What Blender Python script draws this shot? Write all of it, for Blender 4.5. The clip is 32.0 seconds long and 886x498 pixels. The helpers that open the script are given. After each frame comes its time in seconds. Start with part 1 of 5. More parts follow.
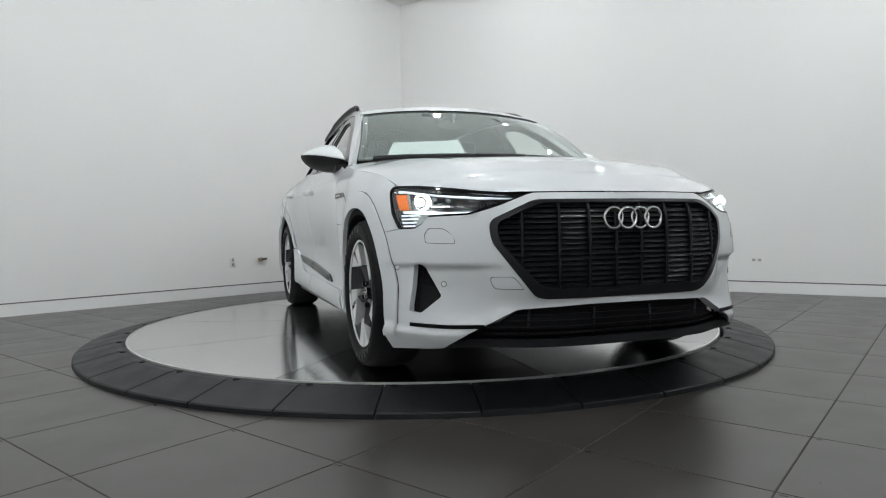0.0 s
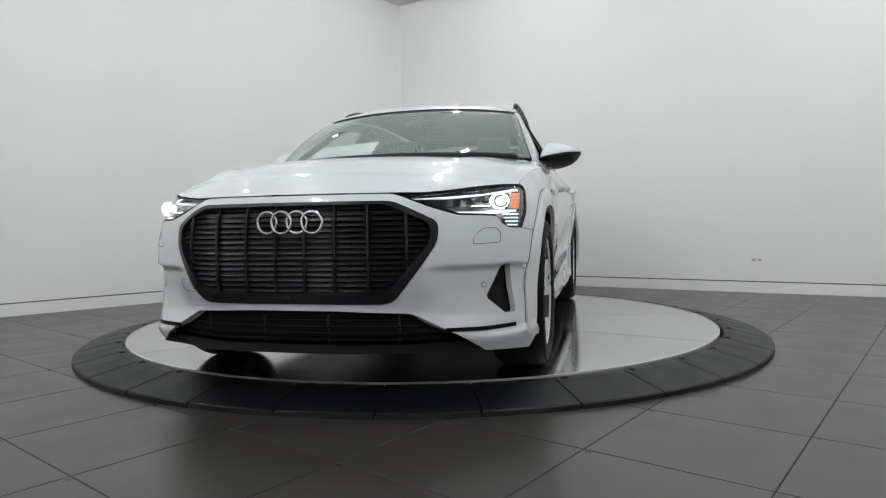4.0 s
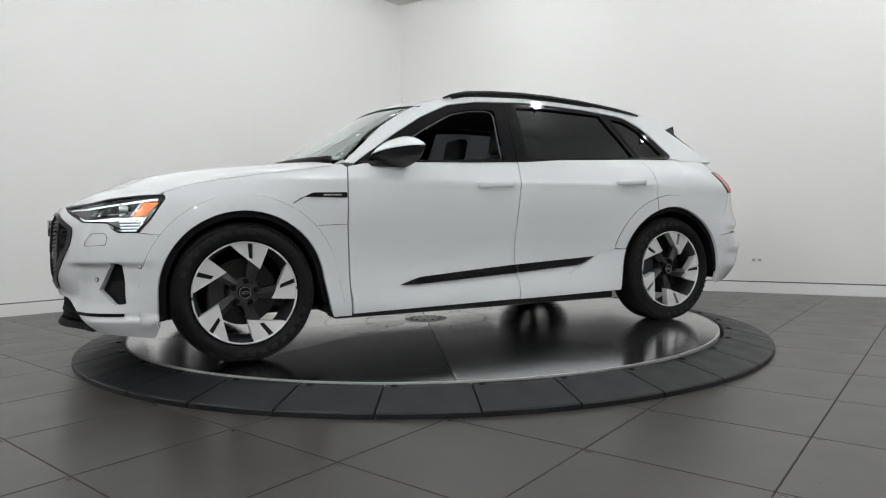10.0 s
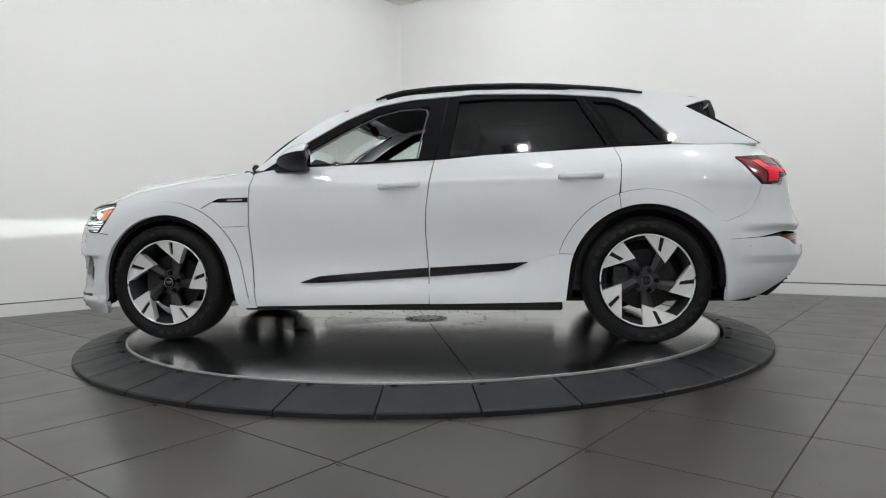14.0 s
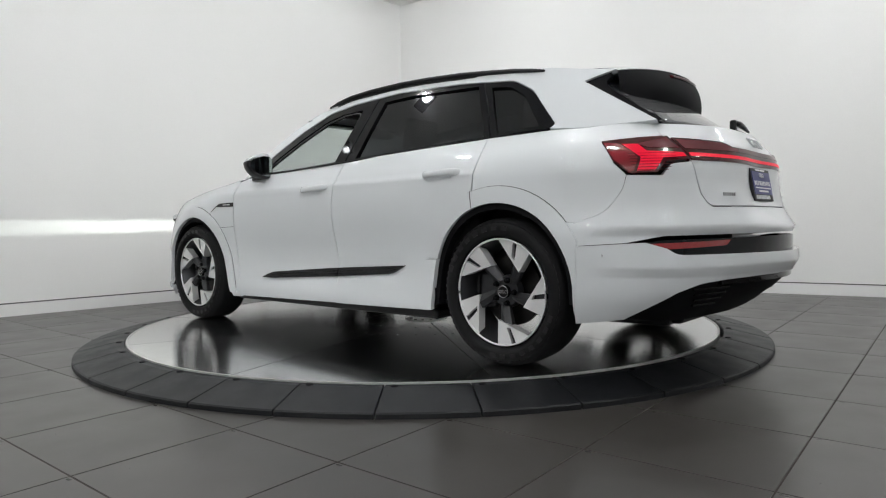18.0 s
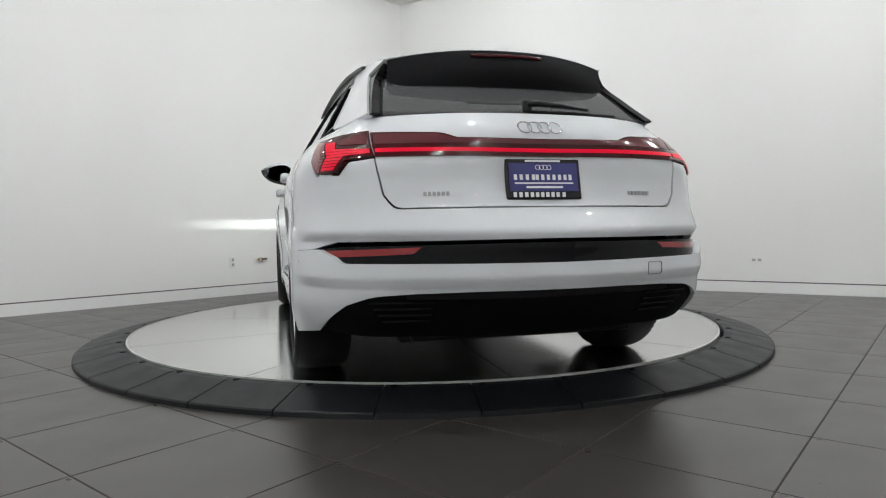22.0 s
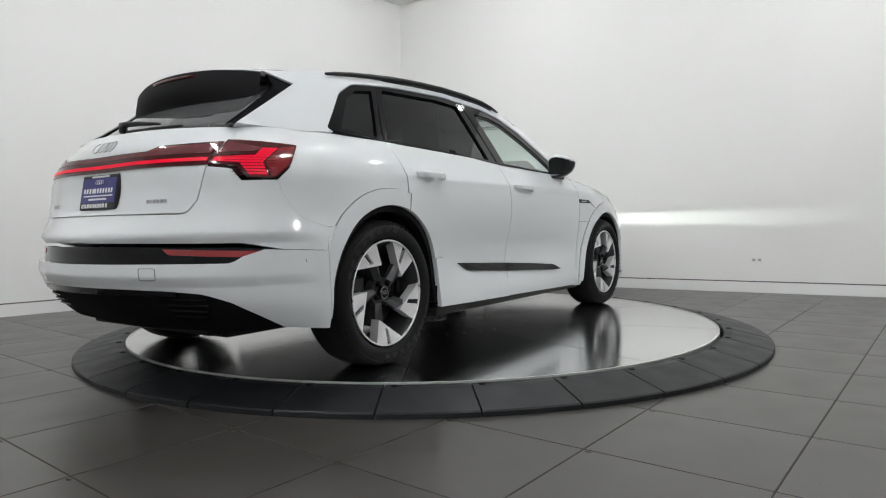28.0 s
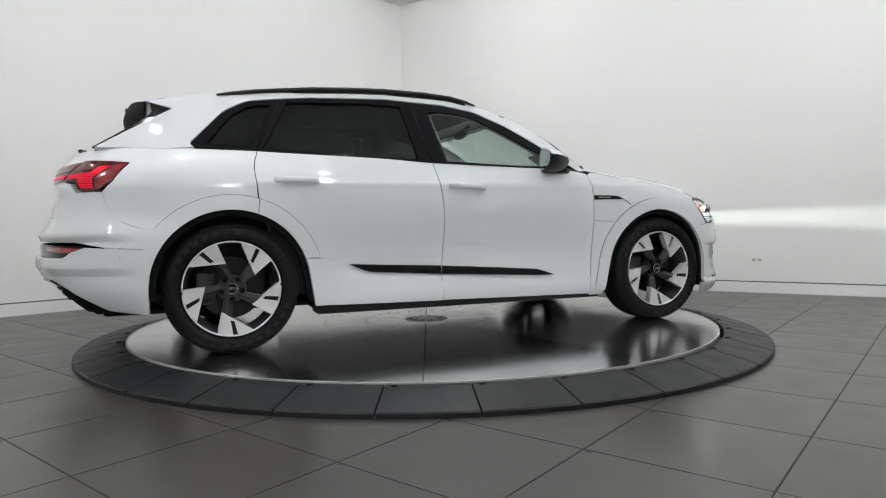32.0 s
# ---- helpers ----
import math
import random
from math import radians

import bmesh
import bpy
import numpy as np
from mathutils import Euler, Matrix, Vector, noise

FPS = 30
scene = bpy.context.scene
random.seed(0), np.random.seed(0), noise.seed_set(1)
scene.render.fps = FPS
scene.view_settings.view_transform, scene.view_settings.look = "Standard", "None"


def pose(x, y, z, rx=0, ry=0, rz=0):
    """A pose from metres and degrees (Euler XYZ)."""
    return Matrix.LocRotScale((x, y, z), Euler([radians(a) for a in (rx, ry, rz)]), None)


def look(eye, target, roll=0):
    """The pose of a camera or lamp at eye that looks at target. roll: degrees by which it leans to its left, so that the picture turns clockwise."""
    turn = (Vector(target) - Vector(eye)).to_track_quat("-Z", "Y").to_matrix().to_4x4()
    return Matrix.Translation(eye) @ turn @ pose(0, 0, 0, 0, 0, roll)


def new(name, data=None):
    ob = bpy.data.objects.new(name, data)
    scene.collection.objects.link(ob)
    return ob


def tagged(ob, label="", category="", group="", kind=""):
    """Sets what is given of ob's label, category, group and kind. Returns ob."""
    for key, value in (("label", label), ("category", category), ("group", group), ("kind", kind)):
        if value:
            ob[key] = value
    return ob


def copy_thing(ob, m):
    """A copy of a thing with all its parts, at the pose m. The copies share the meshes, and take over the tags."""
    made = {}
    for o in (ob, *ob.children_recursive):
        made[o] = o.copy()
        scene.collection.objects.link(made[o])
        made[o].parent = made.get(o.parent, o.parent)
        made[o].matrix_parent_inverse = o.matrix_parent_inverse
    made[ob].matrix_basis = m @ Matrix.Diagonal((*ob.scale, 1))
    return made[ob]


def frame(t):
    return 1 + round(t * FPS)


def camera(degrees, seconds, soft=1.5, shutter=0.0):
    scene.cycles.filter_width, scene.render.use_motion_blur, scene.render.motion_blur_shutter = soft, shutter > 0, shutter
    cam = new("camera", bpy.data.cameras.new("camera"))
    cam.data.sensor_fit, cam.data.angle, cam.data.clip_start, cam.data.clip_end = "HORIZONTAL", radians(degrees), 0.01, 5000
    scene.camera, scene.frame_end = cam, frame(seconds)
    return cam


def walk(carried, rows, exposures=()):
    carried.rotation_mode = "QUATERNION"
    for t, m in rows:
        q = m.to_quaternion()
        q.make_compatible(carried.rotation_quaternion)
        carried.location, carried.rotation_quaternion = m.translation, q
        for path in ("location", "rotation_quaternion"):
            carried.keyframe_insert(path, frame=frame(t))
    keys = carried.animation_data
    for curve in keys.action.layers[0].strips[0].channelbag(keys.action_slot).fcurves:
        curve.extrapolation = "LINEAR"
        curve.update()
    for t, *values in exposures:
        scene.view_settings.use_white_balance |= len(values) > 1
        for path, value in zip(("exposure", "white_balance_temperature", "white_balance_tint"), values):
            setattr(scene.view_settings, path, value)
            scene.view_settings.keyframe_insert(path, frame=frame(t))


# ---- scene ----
import functools
from mathutils import geometry

cam = camera(67.65, 32.0, soft=1.15)
EYE = Vector((0.0, -4.970, 0.771))
YAW, PITCH = radians(1.57), radians(-2.03)
AIM = EYE + Vector((math.sin(YAW) * math.cos(PITCH), math.cos(YAW) * math.cos(PITCH), math.sin(PITCH)))
STAND = look(EYE, AIM, -0.91)
walk(cam, [(0.0, STAND), (32.0, STAND)],
     exposures=[(0.0, -0.05, 6350, 8), (3.5, -0.09, 6350, 8), (5.5, 0.05, 6500, 10), (32.0, 0.05, 6500, 10)])

# ---- light: a faint even world behind closed walls; ceiling lamps, some of them added, light the room
world = bpy.data.worlds.new("world")
world.use_nodes = True
world.node_tree.nodes["Background"].inputs[0].default_value = (0.9, 0.95, 1.0, 1)
world.node_tree.nodes["Background"].inputs[1].default_value = 0.05
scene.world = world
LAMP_POWER = 525.0          # each recessed square lamp, as emission strength
FLOOR_TO_DECK = 0.073      # the turntable's deck above the tiles


# ---------------------------------------------------------------- materials
def material(name, color, rough=0.5, metal=0.0, coat=0.0, spec=0.5, grain=0.0, scale=40.0, bump=0.0, blotch=0.0, blotch_scale=2.0,
             island=0.0, rough_var=0.0, emit=None, strength=0.0, coat_rough=0.03):
    m = bpy.data.materials.new(name)
    m.use_nodes = True
    n, l = m.node_tree.nodes, m.node_tree.links
    b = n["Principled BSDF"]
    b.inputs["Base Color"].default_value = (*color, 1)
    b.inputs["Roughness"].default_value = rough
    b.inputs["Metallic"].default_value = metal
    b.inputs["Coat Weight"].default_value = coat
    b.inputs["Coat Roughness"].default_value = coat_rough
    b.inputs["Specular IOR Level"].default_value = spec
    if emit:
        b.inputs["Emission Color"].default_value = (*emit, 1)
        b.inputs["Emission Strength"].default_value = strength
    if not (grain or bump or blotch or island or rough_var):
        return m
    tc = n.new("ShaderNodeTexCoord")
    fine = n.new("ShaderNodeTexNoise")
    fine.inputs["Scale"].default_value = scale
    fine.inputs["Detail"].default_value = 6
    l.new(tc.outputs["Object"], fine.inputs["Vector"])
    big = n.new("ShaderNodeTexNoise")
    big.inputs["Scale"].default_value = blotch_scale
    big.inputs["Detail"].default_value = 4
    l.new(tc.outputs["Object"], big.inputs["Vector"])

    def spread(socket, amount):
        r = n.new("ShaderNodeMapRange")
        r.inputs["From Min"].default_value, r.inputs["From Max"].default_value = 0.3, 0.7
        r.inputs["To Min"].default_value, r.inputs["To Max"].default_value = 1 - amount, 1 + amount
        l.new(socket, r.inputs["Value"])
        return r.outputs["Result"]

    def times(a, c):
        mul = n.new("ShaderNodeMath")
        mul.operation = "MULTIPLY"
        l.new(a, mul.inputs[0])
        if isinstance(c, float):
            mul.inputs[1].default_value = c
        else:
            l.new(c, mul.inputs[1])
        return mul.outputs[0]

    f = times(spread(fine.outputs["Fac"], grain), spread(big.outputs["Fac"], blotch))
    if island:
        info = n.new("ShaderNodeObjectInfo")
        r = n.new("ShaderNodeMapRange")
        r.inputs["To Min"].default_value, r.inputs["To Max"].default_value = 1 - island, 1 + island
        l.new(info.outputs["Random"], r.inputs["Value"])
        f = times(f, r.outputs["Result"])
    mix = n.new("ShaderNodeVectorMath")
    mix.operation = "SCALE"
    mix.inputs[0].default_value = color
    l.new(f, mix.inputs["Scale"])
    l.new(mix.outputs["Vector"], b.inputs["Base Color"])
    if rough_var:
        l.new(times(spread(big.outputs["Fac"], rough_var), float(rough)), b.inputs["Roughness"])
    if bump:
        bp = n.new("ShaderNodeBump")
        bp.inputs["Strength"].default_value = bump
        bp.inputs["Distance"].default_value = 0.002
        l.new(fine.outputs["Fac"], bp.inputs["Height"])
        l.new(bp.outputs["Normal"], b.inputs["Normal"])
    return m


def glass(name, tint, rough=0.0, painted_sheen=0.0):
    """Clear or tinted glass, for panes with a front, a back and a rim."""
    m = bpy.data.materials.new(name)
    m.use_nodes = True
    b = m.node_tree.nodes["Principled BSDF"]
    b.inputs["Base Color"].default_value = (*tint, 1)
    b.inputs["Roughness"].default_value = rough
    b.inputs["IOR"].default_value = 1.5
    # the matte remainder paints in a sheen that the room's reflection would give
    b.inputs["Transmission Weight"].default_value = 1.0 - painted_sheen
    return m


def brushed(name):
    """Rolled steel sheet: grain along one way, smears, dull patches."""
    m = bpy.data.materials.new(name)
    m.use_nodes = True
    n, l = m.node_tree.nodes, m.node_tree.links
    b = n["Principled BSDF"]
    b.inputs["Metallic"].default_value = 1.0
    tc, mp = n.new("ShaderNodeTexCoord"), n.new("ShaderNodeMapping")
    mp.inputs["Scale"].default_value = (3, 160, 1)
    l.new(tc.outputs["Object"], mp.inputs["Vector"])
    streak, smear = n.new("ShaderNodeTexNoise"), n.new("ShaderNodeTexNoise")
    streak.inputs["Scale"].default_value, streak.inputs["Detail"].default_value = 1.5, 5
    smear.inputs["Scale"].default_value, smear.inputs["Detail"].default_value = 3.2, 7
    l.new(mp.outputs[0], streak.inputs["Vector"])
    l.new(tc.outputs["Object"], smear.inputs["Vector"])
    rr = n.new("ShaderNodeMapRange")
    rr.inputs["From Min"].default_value, rr.inputs["From Max"].default_value = 0.0, 1.0
    rr.inputs["To Min"].default_value, rr.inputs["To Max"].default_value = 0.095, 0.165
    l.new(smear.outputs["Fac"], rr.inputs["Value"])
    info, per = n.new("ShaderNodeObjectInfo"), n.new("ShaderNodeMapRange")
    per.inputs["To Min"].default_value, per.inputs["To Max"].default_value = 0.8, 1.4
    l.new(info.outputs["Random"], per.inputs["Value"])
    rough = n.new("ShaderNodeMath")
    rough.operation = "MULTIPLY"
    l.new(rr.outputs["Result"], rough.inputs[0])
    l.new(per.outputs["Result"], rough.inputs[1])
    l.new(rough.outputs[0], b.inputs["Roughness"])
    cr = n.new("ShaderNodeValToRGB")
    cr.color_ramp.elements[0].color, cr.color_ramp.elements[1].color = (0.66, 0.66, 0.66, 1), (0.85, 0.85, 0.845, 1)
    l.new(streak.outputs["Fac"], cr.inputs[0])
    tone, scale = n.new("ShaderNodeMapRange"), n.new("ShaderNodeVectorMath")
    tone.inputs["To Min"].default_value, tone.inputs["To Max"].default_value = 0.80, 1.06
    l.new(info.outputs["Random"], tone.inputs["Value"])
    scale.operation = "SCALE"
    l.new(cr.outputs[0], scale.inputs[0])
    l.new(tone.outputs["Result"], scale.inputs["Scale"])
    l.new(scale.outputs["Vector"], b.inputs["Base Color"])
    lay = n.new("ShaderNodeVectorTransform")
    lay.vector_type, lay.convert_from, lay.convert_to = "VECTOR", "OBJECT", "WORLD"
    lay.inputs[0].default_value = (0, 1, 0)
    l.new(lay.outputs[0], b.inputs["Tangent"])
    b.inputs["Anisotropic"].default_value = 0.6
    bp = n.new("ShaderNodeBump")
    bp.inputs["Strength"].default_value, bp.inputs["Distance"].default_value = 0.06, 0.001
    l.new(streak.outputs["Fac"], bp.inputs["Height"])
    l.new(bp.outputs[0], b.inputs["Normal"])
    return m


M_WALL = material("wall_paint", (0.80, 0.80, 0.785), 0.75, grain=0.012, scale=90, bump=0.12, blotch=0.015, blotch_scale=0.7)
# grey of the unseen walls, picked to dim light on camera-facing sides
M_BACK = material("unseen_wall_grey", (0.62, 0.62, 0.61), 0.8, grain=0.02, scale=90, bump=0.1, blotch=0.03, blotch_scale=0.7)
M_CEIL = material("ceiling_paint", (0.86, 0.86, 0.85), 0.9, grain=0.015, scale=60)
M_BASE = material("baseboard_paint", (0.80, 0.80, 0.79), 0.4, blotch=0.02)
M_GAP = material("dark_reveal", (0.10, 0.10, 0.10), 0.9)
M_TILE = material("porcelain_tile", (0.041, 0.0372, 0.0338), 0.30, spec=0.62, grain=0.06, scale=130, bump=0.05, blotch=0.05, blotch_scale=3.0, island=0.035, rough_var=0.12)
M_GROUT = material("grout", (0.042, 0.033, 0.028), 0.95, grain=0.1)
M_RUBBER = material("ramp_rubber", (0.0085, 0.0093, 0.0108), 0.46, spec=0.26, grain=0.10, scale=220, bump=0.25, blotch=0.18, blotch_scale=6, island=0.10, rough_var=0.15)
M_STEEL = brushed("deck_steel")
M_EDGE = material("bright_edge", (0.78, 0.78, 0.76), 0.30, metal=0.6)
M_DARK = material("dark_hollow", (0.004, 0.004, 0.005), 0.7, spec=0.15)
M_PLASTIC = material("white_plastic", (0.78, 0.78, 0.76), 0.35)
M_OUTLET = material("outlet_face", (0.42, 0.42, 0.41), 0.4)
# grey for cover joints, and for the shade painted along the arch creases
M_CREASE = material("joint_and_shade_grey", (0.07, 0.072, 0.075), 0.6)
M_SLOT = material("slot", (0.05, 0.05, 0.05), 0.6)
M_BRASS = material("valve_brass", (0.45, 0.36, 0.24), 0.35, metal=1.0)
M_LAMP = material("lamp_glow", (1, 1, 1), 0.5, emit=(0.975, 0.985, 0.995), strength=LAMP_POWER)
M_DIM = material("dimmed_lamp", (1, 1, 1), 0.5, emit=(0.955, 0.985, 1.01), strength=26.0)
M_FAINT = material("far_lamp", (1, 1, 1), 0.5, emit=(0.975, 0.985, 0.995), strength=4.0)
M_CAN = material("lamp_housing", (0.03, 0.03, 0.03), 0.6)


# ---------------------------------------------------------------- mesh helpers
def part(name, bm, mat, parent=None, label="", smooth=False):
    """One mesh object out of a bmesh, under a thing or a part."""
    me = bpy.data.meshes.new(name)
    bm.to_mesh(me)
    bm.free()
    me.materials.append(mat)
    if smooth:
        me.polygons.foreach_set("use_smooth", [True] * len(me.polygons))
    ob = new(name, me)
    if parent:
        ob.parent = parent
    if label:
        ob["label"] = label
    return ob


def box_bm(x0, x1, y0, y1, z0, z1, bevel=0.0, seg=2):
    bm = bmesh.new()
    bmesh.ops.create_cube(bm, size=1, matrix=Matrix.LocRotScale(((x0 + x1) / 2, (y0 + y1) / 2, (z0 + z1) / 2), None, (x1 - x0, y1 - y0, z1 - z0)))
    if bevel:
        bmesh.ops.bevel(bm, geom=bm.edges[:], offset=bevel, segments=seg, affect="EDGES", profile=0.5)
    return bm


def prism_bm(points, z0, z1):
    """Upright prism over a plan polygon."""
    bm = bmesh.new()
    lo = [bm.verts.new((x, y, z0)) for x, y in points]
    hi = [bm.verts.new((x, y, z1)) for x, y in points]
    k = len(points)
    for i in range(k):
        bm.faces.new((lo[i], lo[(i + 1) % k], hi[(i + 1) % k], hi[i]))
    bm.faces.new(hi)
    bm.faces.new(lo[::-1])
    bmesh.ops.recalc_face_normals(bm, faces=bm.faces)
    return bm


def empty(name):
    return new(name)


# ---------------------------------------------------------------- the room
CORNER = Vector((-0.30, 4.60))
LEFT_WAY = Vector((-1.0, -0.969)).normalized()
RIGHT_WAY = Vector((1.0, -0.674)).normalized()
A = CORNER + LEFT_WAY * 11.0
B = CORNER + RIGHT_WAY * 10.5
BACK = [A, CORNER, B, Vector((6.5, -8.0)), Vector((-6.0, -8.0))]
HEIGHT = 3.92


def wall(name, p, q, thick=0.15, paint=M_WALL, label="matte white painted plain gallery wall"):
    w = (q - p).normalized()
    out = Vector((-w.y, w.x))
    pts = [p, q, q + out * thick, p + out * thick]
    ob = part(name, prism_bm([tuple(v) for v in pts], 0.0, HEIGHT), paint)
    tagged(ob, label, "wall", kind="structure")
    return ob


def skirting(name, p, q):
    """A flush white skirting board under a thin dark shadow gap."""
    w = (q - p).normalized()
    inn = -Vector((-w.y, w.x))
    board = [p + inn * 0.002, q + inn * 0.002, q + inn * 0.012, p + inn * 0.012]
    ob = part(name, prism_bm([tuple(v) for v in board], 0.0, 0.112), M_BASE)
    tagged(ob, "white skirting board under a thin dark shadow gap", "baseboard", kind="structure")
    # dark strip on the wall that paints the gap's shade; nothing is recessed
    gap = [p + inn * 0.0015, q + inn * 0.0015, q + inn * 0.004, p + inn * 0.004]
    part("shadow_gap", prism_bm([tuple(v) for v in gap], 0.1125, 0.124), M_GAP, ob, "thin dark strip painted as a gap's shade")


wall("wall_west", A, CORNER)
wall("wall_east", CORNER, B)
# walls out of view; their grey is made up to lower the bounce
UNSEEN_WALL = "unseen plain wall, grey chosen to dim the bounced light"
wall("wall_south_east", B, BACK[3], paint=M_BACK, label=UNSEEN_WALL)
wall("wall_south", BACK[3], BACK[4], paint=M_BACK, label=UNSEEN_WALL)
wall("wall_south_west", BACK[4], A, paint=M_BACK, label=UNSEEN_WALL)
skirting("baseboard", A, CORNER)
skirting("baseboard", CORNER, B)

ceiling = part("ceiling", prism_bm([(-9, -9), (9.5, -9), (9.5, 6), (-9, 6)], HEIGHT, HEIGHT + 0.1), M_CEIL)
tagged(ceiling, "plain white ceiling with recessed square lamps", "ceiling", kind="structure")


def ceiling_light(x, y, turn):
    """A square twin lamp: dark can, trim, glowing box hung below them."""
    thing = empty("ceiling_light")
    thing.matrix_basis = pose(x, y, HEIGHT, 0, 0, turn)
    tagged(thing, "recessed square ceiling spotlight with a dark housing, lit", "ceiling light", "ceiling lights")
    trim = bmesh.new()
    for a0, a1, b0, b1 in ((-0.20, 0.20, -0.12, -0.10), (-0.20, 0.20, 0.10, 0.12), (-0.20, -0.18, -0.10, 0.10), (0.18, 0.20, -0.10, 0.10)):
        bmesh.ops.create_cube(trim, size=1, matrix=Matrix.LocRotScale(((a0 + a1) / 2, (b0 + b1) / 2, -0.006), None, (a1 - a0, b1 - b0, 0.012)))
    part("trim", trim, M_CEIL, thing)
    part("housing", box_bm(-0.18, 0.18, -0.10, 0.10, -0.006, -0.002), M_CAN, thing, "black lamp housing")
    # glowing sides are added below the can to brighten walls and ceiling
    part("lamp", box_bm(0.03, 0.125, -0.0475, 0.0475, -0.042, -0.008, 0.006), M_LAMP, thing, "glowing white lamp box with added lit sides")
    return thing


first = ceiling_light(-3.0, -5.0, 0)
for i, x in enumerate((-3.9, -1.8, 0.35, 2.5, 4.6)):
    for j, y in enumerate((-6.4, -4.3, -2.2, -0.1, 1.9)):
        place = Vector((x + 0.15 * math.sin(3 * i + j), y))
        off_left = (place - CORNER).dot(Vector((-LEFT_WAY.y, LEFT_WAY.x)))
        off_right = (place - CORNER).dot(Vector((RIGHT_WAY.y, -RIGHT_WAY.x)))
        if min(off_left, off_right) < 1.1 and y > -2.5 or (-3.0 < x < 1.0 and -5.0 < y < -3.5) or (-3.0 < x < -1.0 and y < -3.5) or (x > 4.0 and y < -5.0) or (2.0 < x < 3.0 and -5.0 < y < -3.5):
            continue
        copy_thing(first, pose(place.x, place.y, HEIGHT, 0, 0, 12 * math.sin(2.1 * i + 1.3 * j)))
# unseen lamp added to brighten the car's left flank
copy_thing(first, pose(-2.4, -3.5, HEIGHT, 0, 0, 8))
# unseen row added so that the back wall bounces light onto the car
for x in (-4.2, -2.0, 0.2, 2.4):
    copy_thing(first, pose(x, -7.3, HEIGHT, 0, 0, 4 * x))
dim_mesh = [piece for piece in first.children if piece.name.startswith("lamp")][0].data.copy()
dim_mesh.materials[0] = M_DIM
for way, inward in ((LEFT_WAY, Vector((-LEFT_WAY.y, LEFT_WAY.x))), (RIGHT_WAY, Vector((RIGHT_WAY.y, -RIGHT_WAY.x)))):
    for d in (1.35, 2.55, 3.75, 4.95, 6.15):
        place = CORNER + way * d + inward * 0.62
        if abs(place.x) < 5.0 and (CORNER - place).length > 1.2:
            small = copy_thing(first, pose(place.x, place.y, HEIGHT, 0, 0, math.degrees(math.atan2(way.y, way.x))))
            for piece in small.children:
                if piece.name.startswith("lamp"):
                    piece.data = dim_mesh
first.matrix_basis = pose(-0.125, 4.215, HEIGHT, 0, 0, 0)
for piece in first.children:
    if piece.name.startswith("lamp"):
        piece.data = piece.data.copy()
        piece.data.materials[0] = M_FAINT
        piece.data.transform(Matrix.Diagonal((1, 1, 0.3, 1)))


# wall sockets: a white plate with two receptacles
def socket(p, way, z, name="wall_socket", label="white double wall socket with two outlets"):
    thing = empty(name)
    thing.matrix_basis = Matrix.Translation((p.x, p.y, z)) @ Matrix.Rotation(math.atan2(way.y, way.x), 4, "Z")
    tagged(thing, label, "socket")
    part("plate", box_bm(-0.06, 0.06, -0.009, -0.001, -0.036, 0.036, 0.003), M_PLASTIC, thing)
    for sx in (-0.028, 0.028):
        face = part("outlet", box_bm(sx - 0.017, sx + 0.017, -0.012, -0.0095, -0.014, 0.014, 0.002), M_OUTLET, thing)
        part("slot", box_bm(sx - 0.008, sx - 0.005, -0.0135, -0.0122, -0.005, 0.006), M_SLOT, face)
        part("slot", box_bm(sx + 0.005, sx + 0.008, -0.0135, -0.0122, -0.005, 0.006), M_SLOT, face)
    return thing


def along(p, way, d):
    return p + way * d


socket(Vector((3.55, 2.005)), RIGHT_WAY, 0.350)
two = socket(Vector((-2.227, 2.732)), -LEFT_WAY, 0.385, label="white upright wall socket with two outlets")
two.rotation_euler[1] = radians(90)
valve = empty("wall_valve")
valve.matrix_basis = Matrix.Translation((-1.9765, 2.975, 0.405)) @ Matrix.Rotation(math.atan2(-LEFT_WAY.y, -LEFT_WAY.x), 4, "Z")
tagged(valve, "small brass pipe stub with a cap on the wall", "valve")
vb = bmesh.new()
bmesh.ops.create_cone(vb, cap_ends=True, segments=16, radius1=0.022, radius2=0.022, depth=0.05, matrix=pose(0, -0.026, 0, 90, 0, 0))
part("stub", vb, M_BRASS, valve)
vb = bmesh.new()
bmesh.ops.create_cone(vb, cap_ends=True, segments=6, radius1=0.014, radius2=0.012, depth=0.07, matrix=pose(0.035, -0.045, 0.004, 0, 90, 0))
part("cap", vb, M_SLOT, valve, "dark cap")

# ---------------------------------------------------------------- turntable
ring = empty("turntable_ramp")
tagged(ring, "black rubber ramp ring of bolted segments round the turntable", "ramp")
R_IN, R_OUT, SEG = 2.050, 2.337, 34
ring.location = (0.010, -0.020, 0)
step = 2 * math.pi / SEG
bm = bmesh.new()
gap = 0.008
inner_a, outer_a = gap / R_IN / 2, gap / R_OUT / 2
cols = 4
grid = []
